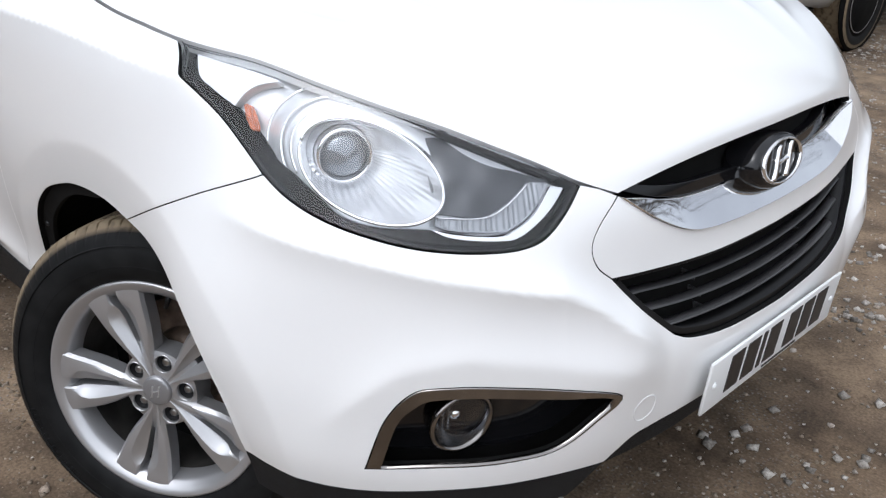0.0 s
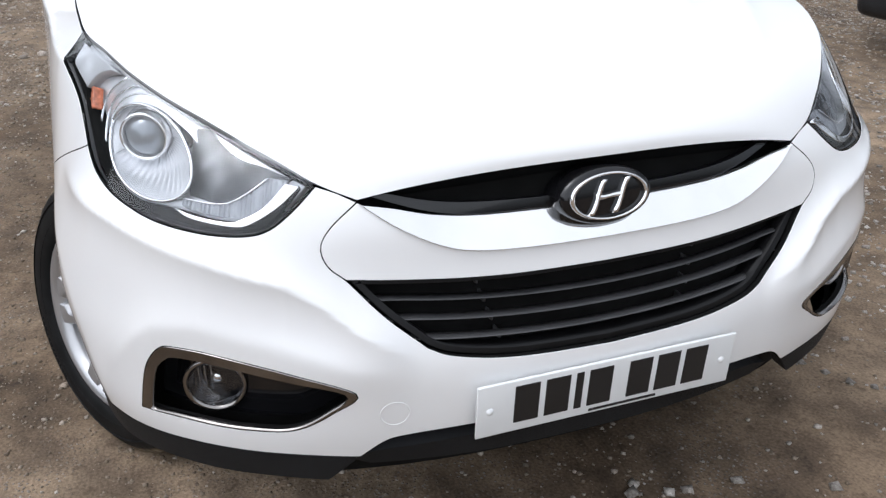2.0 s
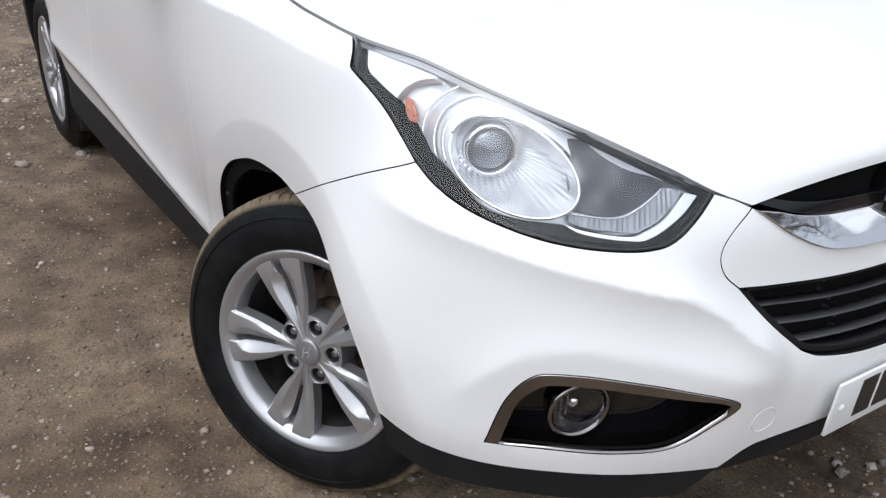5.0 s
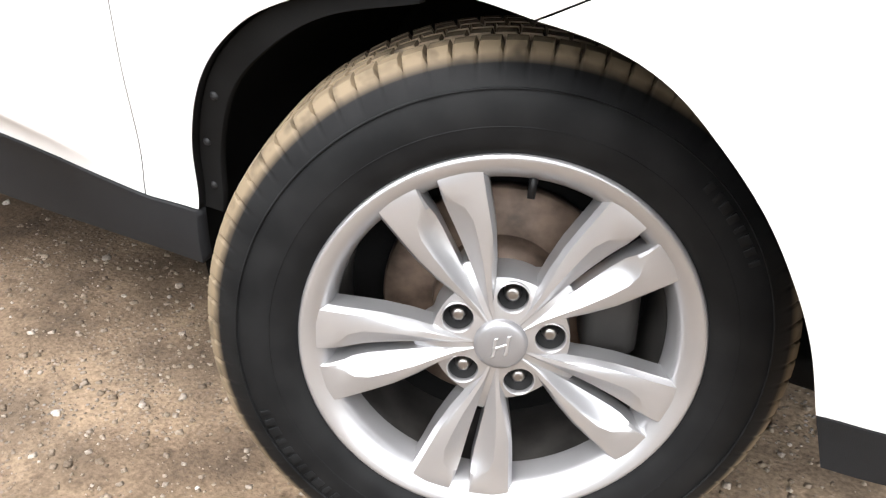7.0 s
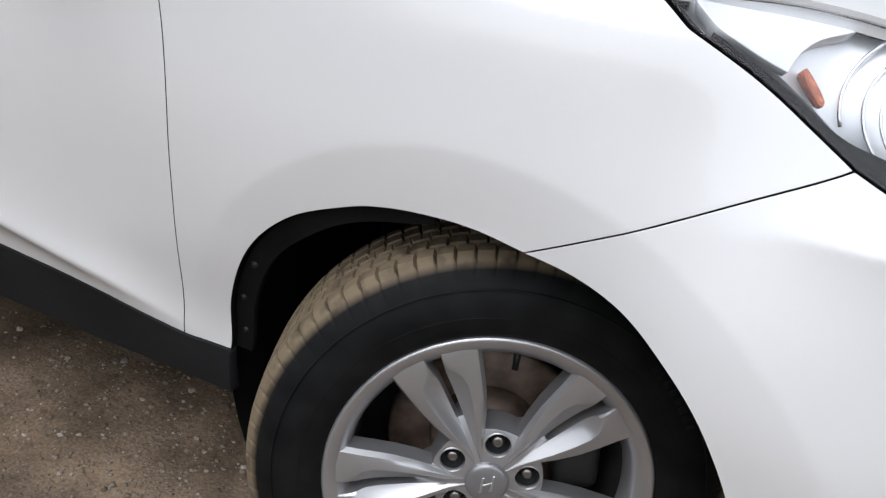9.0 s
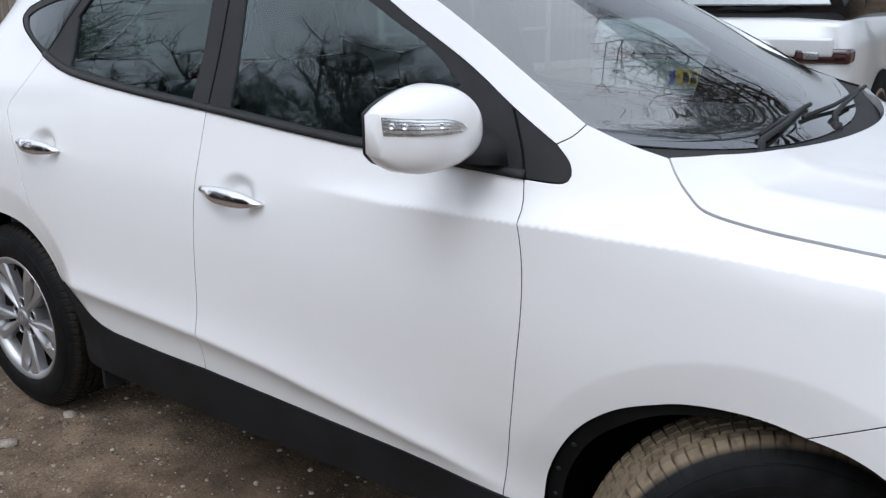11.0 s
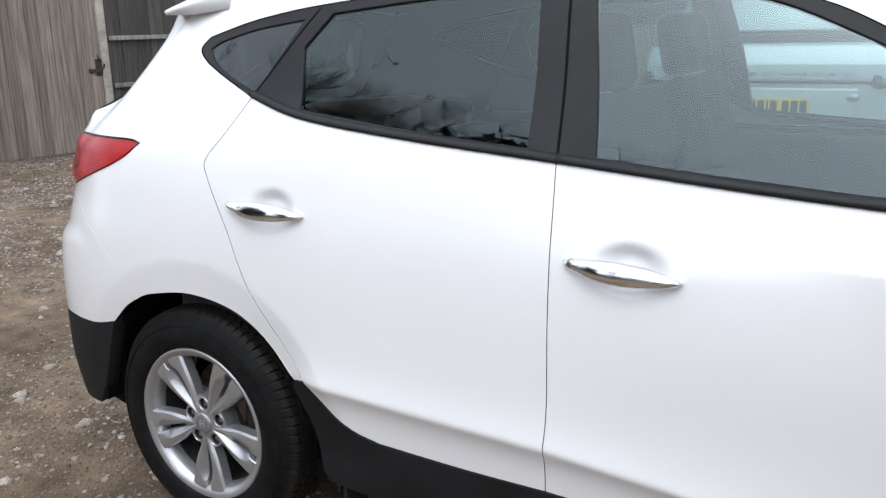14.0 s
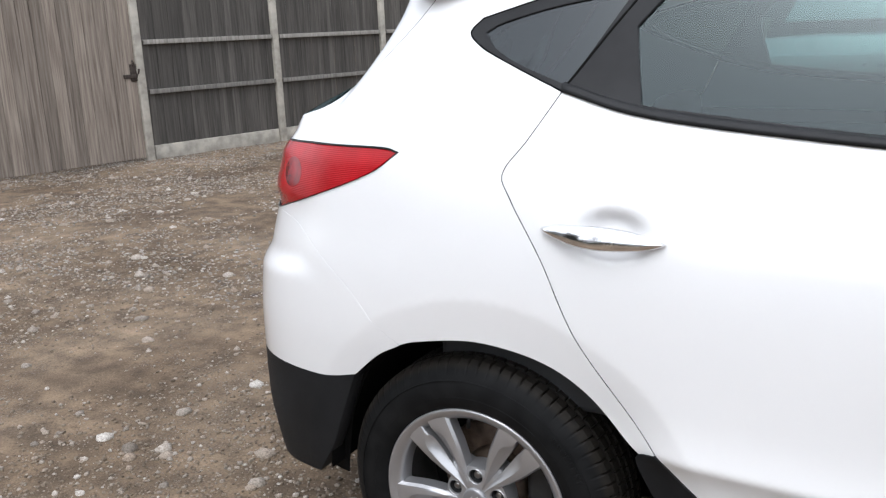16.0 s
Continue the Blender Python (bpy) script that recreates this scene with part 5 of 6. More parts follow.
def tyre_bm():
    """A tyre round local z, with a blocky tread and ribbed shoulders."""
    prof = [(.231, .100), (.238, .106), (.250, .1095), (.268, .1115), (.286, .1105), (.304, .1060), (.320, .0985), (.333, .0900), (.3425, .0810)]
    tread = [(.3475, .075), (.349, .064), (.3495, .054), (.3415, .052), (.3415, .046), (.350, .044), (.3505, .020), (.342, .018), (.342, .012), (.3505, .010)]
    rows = [(.231 + (r - .231) * .945, z) for r, z in prof + tread]
    rows = rows + [(r, -z) for r, z in rows[::-1]]
    n = 800
    bm = bmesh.new()
    rings = []
    for i, (r, z) in enumerate(rows):
        ring = []
        shoulder = 0.076 < abs(z) < 0.092 and r > 0.315
        mid_block = 0.050 < abs(z) < 0.076
        core = abs(z) < 0.046 and r > 0.337
        for k in range(n):
            cut = 0.0
            if (shoulder or mid_block) and k % 10 == 0:
                cut = 0.009 if mid_block or abs(z) < 0.088 else 0.004
            elif core and (k + (5 if z > 0 else 0)) % 10 == 0:
                cut = 0.007
            a = 2 * math.pi * (k + 3.6 * (abs(z) / 0.1)) / n
            ring.append(bm.verts.new(((r - cut) * math.cos(a), (r - cut) * math.sin(a), z)))
        rings.append(ring)
    for a, b in zip(rings, rings[1:]):
        for k in range(n):
            bm.faces.new((a[k], a[(k + 1) % n], b[(k + 1) % n], b[k]))
    bmesh.ops.recalc_face_normals(bm, faces=bm.faces)
    return bm


def rim_bm():
    """The wide sloping flange of an alloy wheel and its back lip, joined."""
    bm = turned_bm([(.2310, .094), (.2310, .1005), (.2285, .1040), (.2245, .1040), (.2150, .0985), (.2050, .0905), (.1990, .0800), (.1950, .050)], 120)
    bm = merged(bm, turned_bm([(.197, -.06), (.205, -.09), (.23, -.10), (.232, -.094)], 60))
    bmesh.ops.recalc_face_normals(bm, faces=bm.faces)
    return bm


def hub_radius(a, phase):
    """The hub's edge: drawn in round the nut wells, running out along the spokes."""
    return .0795 + .022 * max(0.0, math.cos(5 * (a - radians(phase)))) ** 1.3


def hub_bm(phase):
    """The hub's face: a shallow dome pierced by five nut wells."""
    loops = [[(hub_radius(a, phase) * math.cos(a), hub_radius(a, phase) * math.sin(a)) for a in np.linspace(0, 2 * math.pi, 120, endpoint=False)]]
    for k in range(5):
        c = radians(phase + 36 + 72 * k)
        loops.append([(.0572 * math.cos(c) + .0182 * math.cos(a), .0572 * math.sin(c) + .0182 * math.sin(a)) for a in np.linspace(0, 2 * math.pi, 24, endpoint=False)])
    pts, edges = [], []
    for loop in loops:
        k, n = len(pts), len(loop)
        pts += loop
        edges += [(k + i, k + (i + 1) % n) for i in range(n)]
    for r in (.010, .02, .03, .034, .04, .05, .06, .07, .078):
        pts += [(r * math.cos(a), r * math.sin(a)) for a in np.linspace(0, 2 * math.pi, int(400 * r) + 6, endpoint=False)]
    wells = [(.0572 * math.cos(radians(phase + 36 + 72 * k)), .0572 * math.sin(radians(phase + 36 + 72 * k))) for k in range(5)]
    n = sum(len(p) for p in loops)
    pts = pts[:n] + [p for p in pts[n:] if all(math.hypot(p[0] - x, p[1] - y) > .0195 for x, y in wells)]
    v, _, faces, *_ = geometry.delaunay_2d_cdt([Vector(p) for p in pts], edges, [], 0, 1e-7)
    bm = bmesh.new()
    height = lambda x, y: float(np.interp(math.hypot(x, y), [0, .033, .045, .065, .076, .090, .102], [.088, .088, .0862, .0835, .0805, .0760, .0700]))
    vs = [bm.verts.new((p.x, p.y, height(p.x, p.y))) for p in v]
    for f in faces:
        m = sum((v[i] for i in f), Vector((0, 0))) / 3
        if m.length < hub_radius(math.atan2(m.y, m.x), phase) and all(math.hypot(m.x - x, m.y - y) > .0180 for x, y in wells):
            bm.faces.new([vs[i] for i in f])
    loose = [q for q in bm.verts if not q.link_faces]
    bmesh.ops.delete(bm, geom=loose, context="VERTS")
    bmesh.ops.recalc_face_normals(bm, faces=bm.faces)
    return bm


def spoke_bm(lean):
    """One blade of a twin spoke, along local x: it leans out from its twin, with a ridge on its back and a scooped flank."""
    secs = []
    # radius, slot edge, ridge, outer edge, height, depth of the scoop
    for r, y0, yr, y1, top, d in ((0.03, 0.002, 0.004, 0.009, 0.0885, 0), (0.052, 0.003, 0.007, 0.0155, 0.0895, 0.002), (0.075, 0.004, 0.013, 0.025, 0.0915, 0.006), (0.1, 0.005, 0.02, 0.0365, 0.0935, 0.0105), (0.13, 0.006, 0.0265, 0.0475, 0.0955, 0.013), (0.155, 0.0065, 0.0305, 0.054, 0.0965, 0.013), (0.172, 0.007, 0.028, 0.058, 0.097, 0.01), (0.184, 0.0085, 0.02, 0.061, 0.097, 0.003), (0.196, 0.01, 0.016, 0.064, 0.097, 0), (0.207, 0.0108, 0.0152, 0.0665, 0.0966, 0), (0.215, 0.0115, 0.015, 0.069, 0.0945, 0)):
        row = [(y0, -.040), (y0, -d - .003), (y0 + .35 * (yr - y0), -d), (yr - .22 * (yr - y0), -.25 * d), (yr, 0.0), ((yr + y1) / 2, -.0006), (y1 - .005, -.0025), (y1, -.010), (y1, -.040)]
        ring = [(r, y * lean, top + h) for y, h in row]
        secs.append(ring if lean > 0 else ring[::-1])
    bm = loft_bm(secs)
    for e in bm.edges:
        if len(e.link_faces) == 2 and e.calc_face_angle() > radians(24):
            e.smooth = False
    return bm


# Near-black grey for the inside of the rim, uneven in tone.
DARK_BARREL = plain("dark_barrel_grey", (.035, .033, .031), .55, metal=.3, vary=.5, scale=18)
CAP_EMBLEM = plain("satin_emblem", (.52, .52, .53), .3, metal=.7, vary=.04)
NUT_WELL = plain("nut_well_shade", (.025, .025, .026), .5, metal=.3)


def build_wheel(phase):
    wheel = part("wheel", rim_bm(), ALLOY, None, "silver five-spoke alloy wheel with a black tyre")
    tyre = part("tyre", tyre_bm(), RUBBER if phase < 50 else CLEAN_RUBBER, wheel, "black tyre with tan dust on its tread" if phase < 50 else "black tyre")
    for p in tyre.data.polygons:
        c = p.center
        p.use_smooth = math.hypot(c.x, c.y) < 0.333
    part("brake_disc", turned_bm([(.06, -.03), (.145, -.03), (.148, -.034), (.148, -.05), (.06, -.05)], 60), DISC, wheel, "rust-brown brake disc")
    part("brake_hat", turned_bm([(.085, -.03), (.080, .005), (.0, .006)], 40), DISC, wheel)
    part("caliper", box_bm((.07, .15, .09), (.135, .02, -.02), .02, 3), plain("caliper_grey", (.04, .038, .036), .6, metal=.4, vary=.3), wheel)
    part("hub", hub_bm(phase), ALLOY, wheel)
    flank = [[((hub_radius(a, phase) + d) * math.cos(a), (hub_radius(a, phase) + d) * math.sin(a), z) for d, z in ((0, float(np.interp(hub_radius(a, phase), [.076, .090, .102], [.0805, .0760, .0700]))), (.0012, .066), (.0015, .03))] for a in np.linspace(0, 2 * math.pi, 121)]
    part("hub_flank", loft_bm(flank, cap=False, closed=False), ALLOY, wheel)
    part("barrel", turned_bm([(.1945, .052), (.192, .02), (.190, -.06)], 80), DARK_BARREL, wheel, "inside of the rim, near-black")
    # Black disc added behind the spokes, standing for the shade in the wheel.
    part("well_shade_disc", turned_bm([(.192, -.055), (.06, -.06), (.0, -.06)], 40), VOID, wheel)
    for k in range(5):
        for lean in (-1, 1):
            part("spoke", spoke_bm(lean), ALLOY, wheel, m=pose(0, 0, 0, 0, 0, phase + 72 * k))
        a = math.radians(phase + 36 + 72 * k)
        at = (.0572 * math.cos(a), .0572 * math.sin(a), .058)
        part("well_ring", turned_bm([(.0205, .0235), (.0195, .0270), (.0182, .0265), (.0175, .022), (.0172, .004)], 28), ALLOY, wheel, m=Matrix.Translation(at))
        part("nut_well", turned_bm([(.0171, .020), (.0168, .006), (.0, .004)], 24), NUT_WELL, wheel, m=Matrix.Translation(at))
        nut = turned_bm([(.0098, .0), (.0098, .012), (.0085, .017), (.005, .0185), (.0, .0185)], 6 if k else 20)
        part("wheel_nut", nut, STEEL, wheel, m=Matrix.Translation(at))
    cap = part("centre_cap", turned_bm([(.0, .0965), (.015, .0965), (.026, .0955), (.0305, .093), (.0315, .087)], 40), plain("grey_cap", (.30, .30, .31), .35, metal=.6, vary=.05), wheel, "grey centre cap with an oval emblem")
    for x in (-.0075, .0075):
        b = flared_stroke(x - .0048, x + .0048, .024, .0042, .0062, .0014)
        part("cap_stroke", b, CAP_EMBLEM, cap, m=Matrix.Translation((0, 0, .0962)) @ pose(0, 0, 0, 0, 0, 12))
    b = flared_stroke(-.003, .003, .017, .004, .0065, .0013)
    part("cap_stroke", b, CAP_EMBLEM, cap, m=Matrix.Translation((0, 0, .0962)) @ pose(0, 0, 0, 0, 0, -56))
    a = math.radians(phase + 40)
    part("valve", tube_bm([(.209 * math.cos(a), .209 * math.sin(a), .070), (.196 * math.cos(a), .196 * math.sin(a), .080), (.178 * math.cos(a), .178 * math.sin(a), .086)], .0058, 10, ends=.0042), GRILLE, wheel, "black rubber valve")
    # raised lines and unreadable marks on the sidewall
    for r, z in ((.262, .1105), (.300, .1075)):
        part("sidewall_line", turned_bm([(r - .0012, z - .002), (r - .0005, z + .0012), (r + .0005, z + .0012), (r + .0012, z - .002)], 160), CLEAN_RUBBER, tyre)
    for start, count in ((198, 12), (24, 8)):
        for k in range(count):
            b = math.radians(start + 2.9 * k)
            mark = box_bm((.013, .006 + .003 * (k % 3), .003), (.288, 0, .1096), .0008)
            bmesh.ops.transform(mark, matrix=pose(0, 0, 0, 0, 0, math.degrees(b)), verts=mark.verts)
            part("sidewall_mark", mark, CLEAN_RUBBER, tyre)
    return wheel


def wheel_pose(hub, out):
    out = Vector(out).normalized()
    right = Vector((0, 0, 1)).cross(out).normalized()
    up = out.cross(right)
    m = Matrix((right, up, out)).transposed().to_4x4()
    return Matrix.Translation(Vector(hub) - out * 0.0965) @ m


STEER, CAMBER = radians(30), radians(6)
first = build_wheel(41.5)
first.matrix_world = wheel_pose((0.012, -0.865, 0.351), (math.sin(STEER), -math.cos(STEER), math.tan(CAMBER)))
first.parent = car
rear_wheel = build_wheel(54)
rear_wheel.matrix_world = wheel_pose((-2.64, -0.851, 0.351), (0, -1, 0))
rear_wheel.parent = car
for ob, hub, out in ((first, (0.0, 0.849, 0.351), (-math.sin(STEER), math.cos(STEER), 0)), (rear_wheel, (-2.64, 0.851, 0.351), (0, 1, 0))):
    copy_thing(ob, wheel_pose(hub, out)).parent = car

# ---- wing mirrors ----


def eased(u, *points):
    """A smooth curve through a few points, read at u."""
    c = rounded_curve(points, 200)
    return np.interp(u, c[:, 0], c[:, 1])


def mirror_shell(u, a):
    """The housing: u from the foot (0) to the tip (1), a round it (0 at the rear top, through the front, to the rear bottom at 1)."""
    y = 0.866 + 0.218 * u
    top = eased(u, (0, 1.225), (.12, 1.262), (.3, 1.286), (.5, 1.287), (.7, 1.278), (.88, 1.262), (1, 1.244))
    low = eased(u, (0, 1.158), (.15, 1.138), (.3, 1.127), (.5, 1.122), (.7, 1.123), (.88, 1.136), (1, 1.162))
    front = eased(u, (0, -.630), (.15, -.600), (.35, -.594), (.6, -.607), (.8, -.634), (.93, -.668), (1, -.698))
    rear = -0.708
    t = 1.36 * np.pi * (0.5 - a)
    c = np.cos(t)
    x = np.where(c > 0, rear + (front - rear) * np.abs(c) ** 0.62, rear + 0.058 * c)
    z = (top + low) / 2 + (top - low) / 2 * np.sign(np.sin(t)) * np.abs(np.sin(t)) ** 0.8
    z = z - 0.03 * (x - rear) * (u - 0.3)
    return np.stack([x, -y + 0 * x, z], -1)


def shell_patch(u0, u1, a_of, proud, nu=26, na=8, shut=False):
    u, a = np.meshgrid(np.sin(np.linspace(math.asin(u0), math.asin(u1), nu)), np.linspace(0, 1, na), indexing="ij")
    a = a_of(u, a)
    p = mirror_shell(u, a)
    c = mirror_shell(u, 0 * a + .5)
    c[..., 0] = -.70
    n = p - c
    n[..., 1] *= .2
    return p + proud * n / (np.linalg.norm(n, axis=-1, keepdims=True) + 1e-9)


def height_on_shell(u, z):
    """Where round the housing's front the height z lies."""
    u = np.asarray(u, float)
    a0, a1 = 0 * u + .14, 0 * u + .86
    for _ in range(24):
        mid = (a0 + a1) / 2
        above = mirror_shell(u, mid)[..., 2] > z
        a0, a1 = np.where(above, mid, a0), np.where(above, a1, mid)
    return (a0 + a1) / 2


for side in (1, -1):
    sail = part("wing_mirror", loft_bm([[(x, -y * side, z) for x, y, z in sec] for sec in (
        [(-.56, .77, 1.115), (-.68, .775, 1.115), (-.70, .76, 1.16), (-.655, .755, 1.195), (-.60, .76, 1.165)],
        [(-.57, .80, 1.112), (-.68, .81, 1.112), (-.695, .80, 1.155), (-.655, .79, 1.185), (-.60, .79, 1.16)],
        [(-.60, .85, 1.122), (-.69, .86, 1.122), (-.70, .86, 1.16), (-.66, .86, 1.18), (-.61, .85, 1.165)],
        [(-.61, .93, 1.135), (-.70, .93, 1.135), (-.70, .93, 1.16), (-.67, .93, 1.17), (-.62, .93, 1.16)])]), TRIM, car, "white door mirror with a clear indicator strip")
    grid = mirror_shell(*np.meshgrid(np.sin(np.linspace(0, 1, 40) * math.pi / 2), np.linspace(0, 1, 40), indexing="ij")) * (1, side, 1)
    part("housing", loft_bm(grid, cap=True), PAINT, sail, "white painted housing")
    rimmed = mirror_shell(*np.meshgrid(np.linspace(.02, .985, 30), np.array([0.0, 0.0, 1.0, 1.0]), indexing="ij")) * (1, side, 1)
    rimmed[:, 0, 0] += 0.001
    rimmed[:, 3, 0] += 0.001
    rimmed[:, 1, 0] -= 0.010
    rimmed[:, 2, 0] -= 0.010
    part("rear_rim", loft_bm(rimmed), TRIM, sail, "black rear rim")
    face = mirror_shell(*np.meshgrid(np.linspace(.10, .93, 24), np.array([0.0, 1.0]), indexing="ij")) * (1, side, 1)
    face[..., 0] = -.746
    face[:, 0, 2] -= .012
    face[:, 1, 2] += .012
    back_face = face + (0.004, 0, 0)
    part("mirror_glass", loft_bm(np.concatenate([face, back_face[:, ::-1]], 1)), CHROME, sail)
    z_low = lambda u: np.interp(u, [.42, .47, .55, 1.0], [1.209, 1.2045, 1.2025, 1.2035])
    z_high = lambda u: np.interp(u, [.42, .47, .55, .65, 1.0], [1.2095, 1.220, 1.228, 1.232, 1.2345])
    low_a, high_a = (lambda u: height_on_shell(u, z_low(u))), (lambda u: height_on_shell(u, z_high(u)))
    strip = shell_patch(.42, .9985, lambda u, a: low_a(u) + a * (high_a(u) - low_a(u)), .0025, 40) * (1, side, 1)
    indicator = part("indicator", loft_bm(strip, closed=False), SATIN, sail, "clear indicator strip with four bulbs")
    for k in range(5):
        bar = shell_patch(.50, .998, lambda u, a, k=k: low_a(u) + (.03 + .215 * k + .08 * a) * (high_a(u) - low_a(u)), .0038, 40, 3) * (1, side, 1)
        part("strip_rib", loft_bm(bar, closed=False), SMOKE, indicator)
    for u in (.66, .80, .90, .96):
        p = mirror_shell(np.array(u), (low_a(np.array(u)) + high_a(np.array(u))) / 2) * (1, side, 1)
        q = Vector((0.45, -0.9 * side, 0.1))
        part("indicator_bulb", turned_bm([(.0, .003), (.003, .0034), (.0045, .0040), (.0055, .0042), (.006, .003), (.0065, -.003)], 20), SATIN, indicator, m=facing(Vector(tuple(p)) + q * .001, q))

# ---- the pale car behind it ----
suv = tagged(new("parked_car"), "pale silver off-road car seen from behind, parked beyond", "car")
suv.matrix_world = pose(-2.0, 4.10, 0, 0, 0, 0)
bpy.context.view_layer.update()


def suv_part(name, bm, material, parent=None, label="", smooth=True):
    ob = part(name, bm, material, parent or suv, label, smooth)
    return ob


def suv_section(y, half_w, low, belt, roof, inset, n=9):
    """One cross-section of the body: sides up to the belt, cabin above."""
    right = [(half_w * .90, low), (half_w * .985, low + .12), (half_w, low + .35), (half_w * .995, belt - .2), (half_w * .965, belt - .02), (half_w * .945, belt)]
    if roof > belt + 0.02:
        right += [(half_w * (1 - inset * .35), belt + (roof - belt) * .45), (half_w * (1 - inset), roof - .06), (half_w * (1 - inset - .12), roof)]
    else:
        right += [(half_w * .8, belt + .01), (half_w * .6, belt + .02), (half_w * .4, belt + .02)]
    return [(x, y, z) for x, z in right] + [(-x, y, z) for x, z in right[::-1]]


body = loft_bm([suv_section(y, w, lo, b, r, i) for y, w, lo, b, r, i in (
    (.02, .90, .50, 1.22, 1.23, .1), (.06, .955, .45, 1.24, 1.24, .1), (.16, .985, .40, 1.25, 1.25, .1), (.5, 1.0, .34, 1.26, 1.26, .1),
    (1.5, 1.0, .30, 1.25, 1.25, .1), (3.0, 1.0, .30, 1.20, 1.20, .1), (3.6, .99, .32, 1.16, 1.16, .1), (4.6, .93, .40, 1.04, 1.04, .1), (4.85, .80, .46, .95, .95, .1))])
suv_body = suv_part("body", body, SILVER_PAINT)
cabin = loft_bm([[(x, y + lean * (z - 1.22), z) for x, z in ((w, 1.22), (w * .93, 1.5), (w * .80, 1.74), (w * .62, 1.80), (-w * .62, 1.80), (-w * .80, 1.74), (-w * .93, 1.5), (-w, 1.22))] for y, w, lean in (
    (.10, .90, .55), (.16, .93, .5), (.6, .945, .2), (1.8, .945, 0), (2.8, .93, -.4), (3.45, .88, -1.0))])
suv_cabin = suv_part("cabin", cabin, GLOSS, label="dark glazed cabin")
suv_part("roof", box_bm((1.36, 2.6, .08), (0, 1.75, 1.80), .03, 3), SILVER_PAINT)
glass = box_bm((1.42, .02, .40), (0, 0, 0), .008)
for v in glass.verts:
    v.co.x *= 1 - .12 * (v.co.z / .2)
bmesh.ops.transform(glass, matrix=Matrix.Translation((0, .225, 1.53)) @ pose(0, 0, 0, -26, 0, 0), verts=glass.verts)
suv_part("rear_window", glass, plain("pale_sky_glass", (.35, .38, .38), .05, metal=.6, vary=.05), suv_cabin, "rear window mirroring the sky")
suv_part("tailgate_strip", box_bm((1.74, .05, .125), (0, -.005, 1.075), .02, 3), SILVER_PAINT, suv_body)
x = -.47
for k in range(10):
    wide = .062
    suv_part("maker_bar", box_bm((wide, .004, .022), (x + wide / 2, -.032, 1.06), .001), SMOKE, suv_body, smooth=False)
    x += wide + (.07 if k == 4 else .036)
suv_part("tailgate_recess", box_bm((1.10, .03, .24), (0, .0, .845), .02, 3), SILVER_PAINT, suv_body)
suv_part("shadow_groove", box_bm((1.82, .02, .016), (0, .008, 1.0), .002), VOID, suv_body)
suv_plate = suv_part("number_plate", box_bm((.52, .008, .111), (-.01, -.022, .835), .003), PLATE_YELLOW, suv_body, "yellow number plate with black character bars")
x = -.16
for k in range(7):
    wide = .014 if k == 2 else .047
    suv_part("character_bar", box_bm((wide, .002, .079), (x + wide / 2, -.0275, .835), 0), INK, suv_plate, smooth=False)
    x += wide + (.034 if k == 3 else .012)
suv_part("plate_band", box_bm((.05, .002, .107), (-.24, -.0275, .835), 0), plain("blue_band", (.03, .06, .35), .4), suv_plate, smooth=False)
suv_part("oval_badge", turned_bm([(.0, .006), (.04, .005), (.045, .0)], 24), SMOKE, suv_body).matrix_local = Matrix.Translation((.52, -.02, .90)) @ pose(0, 0, 0, 90, 0, 0) @ Matrix.Diagonal((1, .6, 1, 1))
for sx in (-1, 1):
    lamp = box_bm((.36, .22, .105), (sx * .80, .075, 1.015), .03, 3)
    for v in lamp.verts:
        v.co.y += .25 * max(0, abs(v.co.x) - .78)
    lamp_ob = suv_part("tail_lamp", lamp, plain("dark_red_lens", (.03, .006, .007), .1, coat=1.0), suv_body, "dark red tail lamp")
    suv_part("lamp_cell", box_bm((.10, .02, .05), (sx * .74, -.035, 1.02), .008), SMOKE, lamp_ob)
suv_part("rear_bumper", box_bm((1.84, .25, .26), (0, .10, .60), .08, 4), SILVER_PAINT, suv_body)
suv_part("lower_bumper", box_bm((1.78, .40, .30), (0, .22, .37), .10, 4), TRIM, suv_body, "black lower bumper")
suv_part("underside", box_bm((1.6, 4.2, .2), (0, 2.4, .40), .02), VOID, suv_body)
for x in (-1, 1):
    for y in (1.02, 3.95):
        arch = turned_bm([(.43, .0), (.44, .012), (.0, .012)], 40)
        a_ob = suv_part("arch", arch, VOID, suv_body)
        a_ob.matrix_local = Matrix.Translation((x * .995, y, .43)) @ pose(0, 0, 0, 0, 90 * x, 0)
        tyre = turned_bm([(.25, .10), (.30, .12), (.35, .11), (.37, .08), (.37, -.10)], 48)
        w_ob = suv_part("wheel", tyre, RUBBER)
        w_ob.matrix_local = Matrix.Translation((x * .90, y, .37)) @ pose(0, 0, 0, 0, 90 * x, 0)
        suv_part("rim", turned_bm([(.25, .10), (.24, .11), (.20, .07), (.05, .06), (.0, .07)], 30), ALLOY, w_ob)
    suv_part("door_line", box_bm((.006, .008, .75), (x * .999, 1.75, .85), .001), VOID, suv_body)
    suv_part("door_handle", box_bm((.03, .20, .03), (x * .995, 1.95, 1.06), .01), SATIN, suv_body)

# ---- ground, gravel, fence ----


def ground_height(x, y):
    return 0.014 + 0.014 * noise.noise(Vector((x * .7, y * .7, 0))) + 0.009 * noise.noise(Vector((x * 2.6, y * 2.6, 3)))


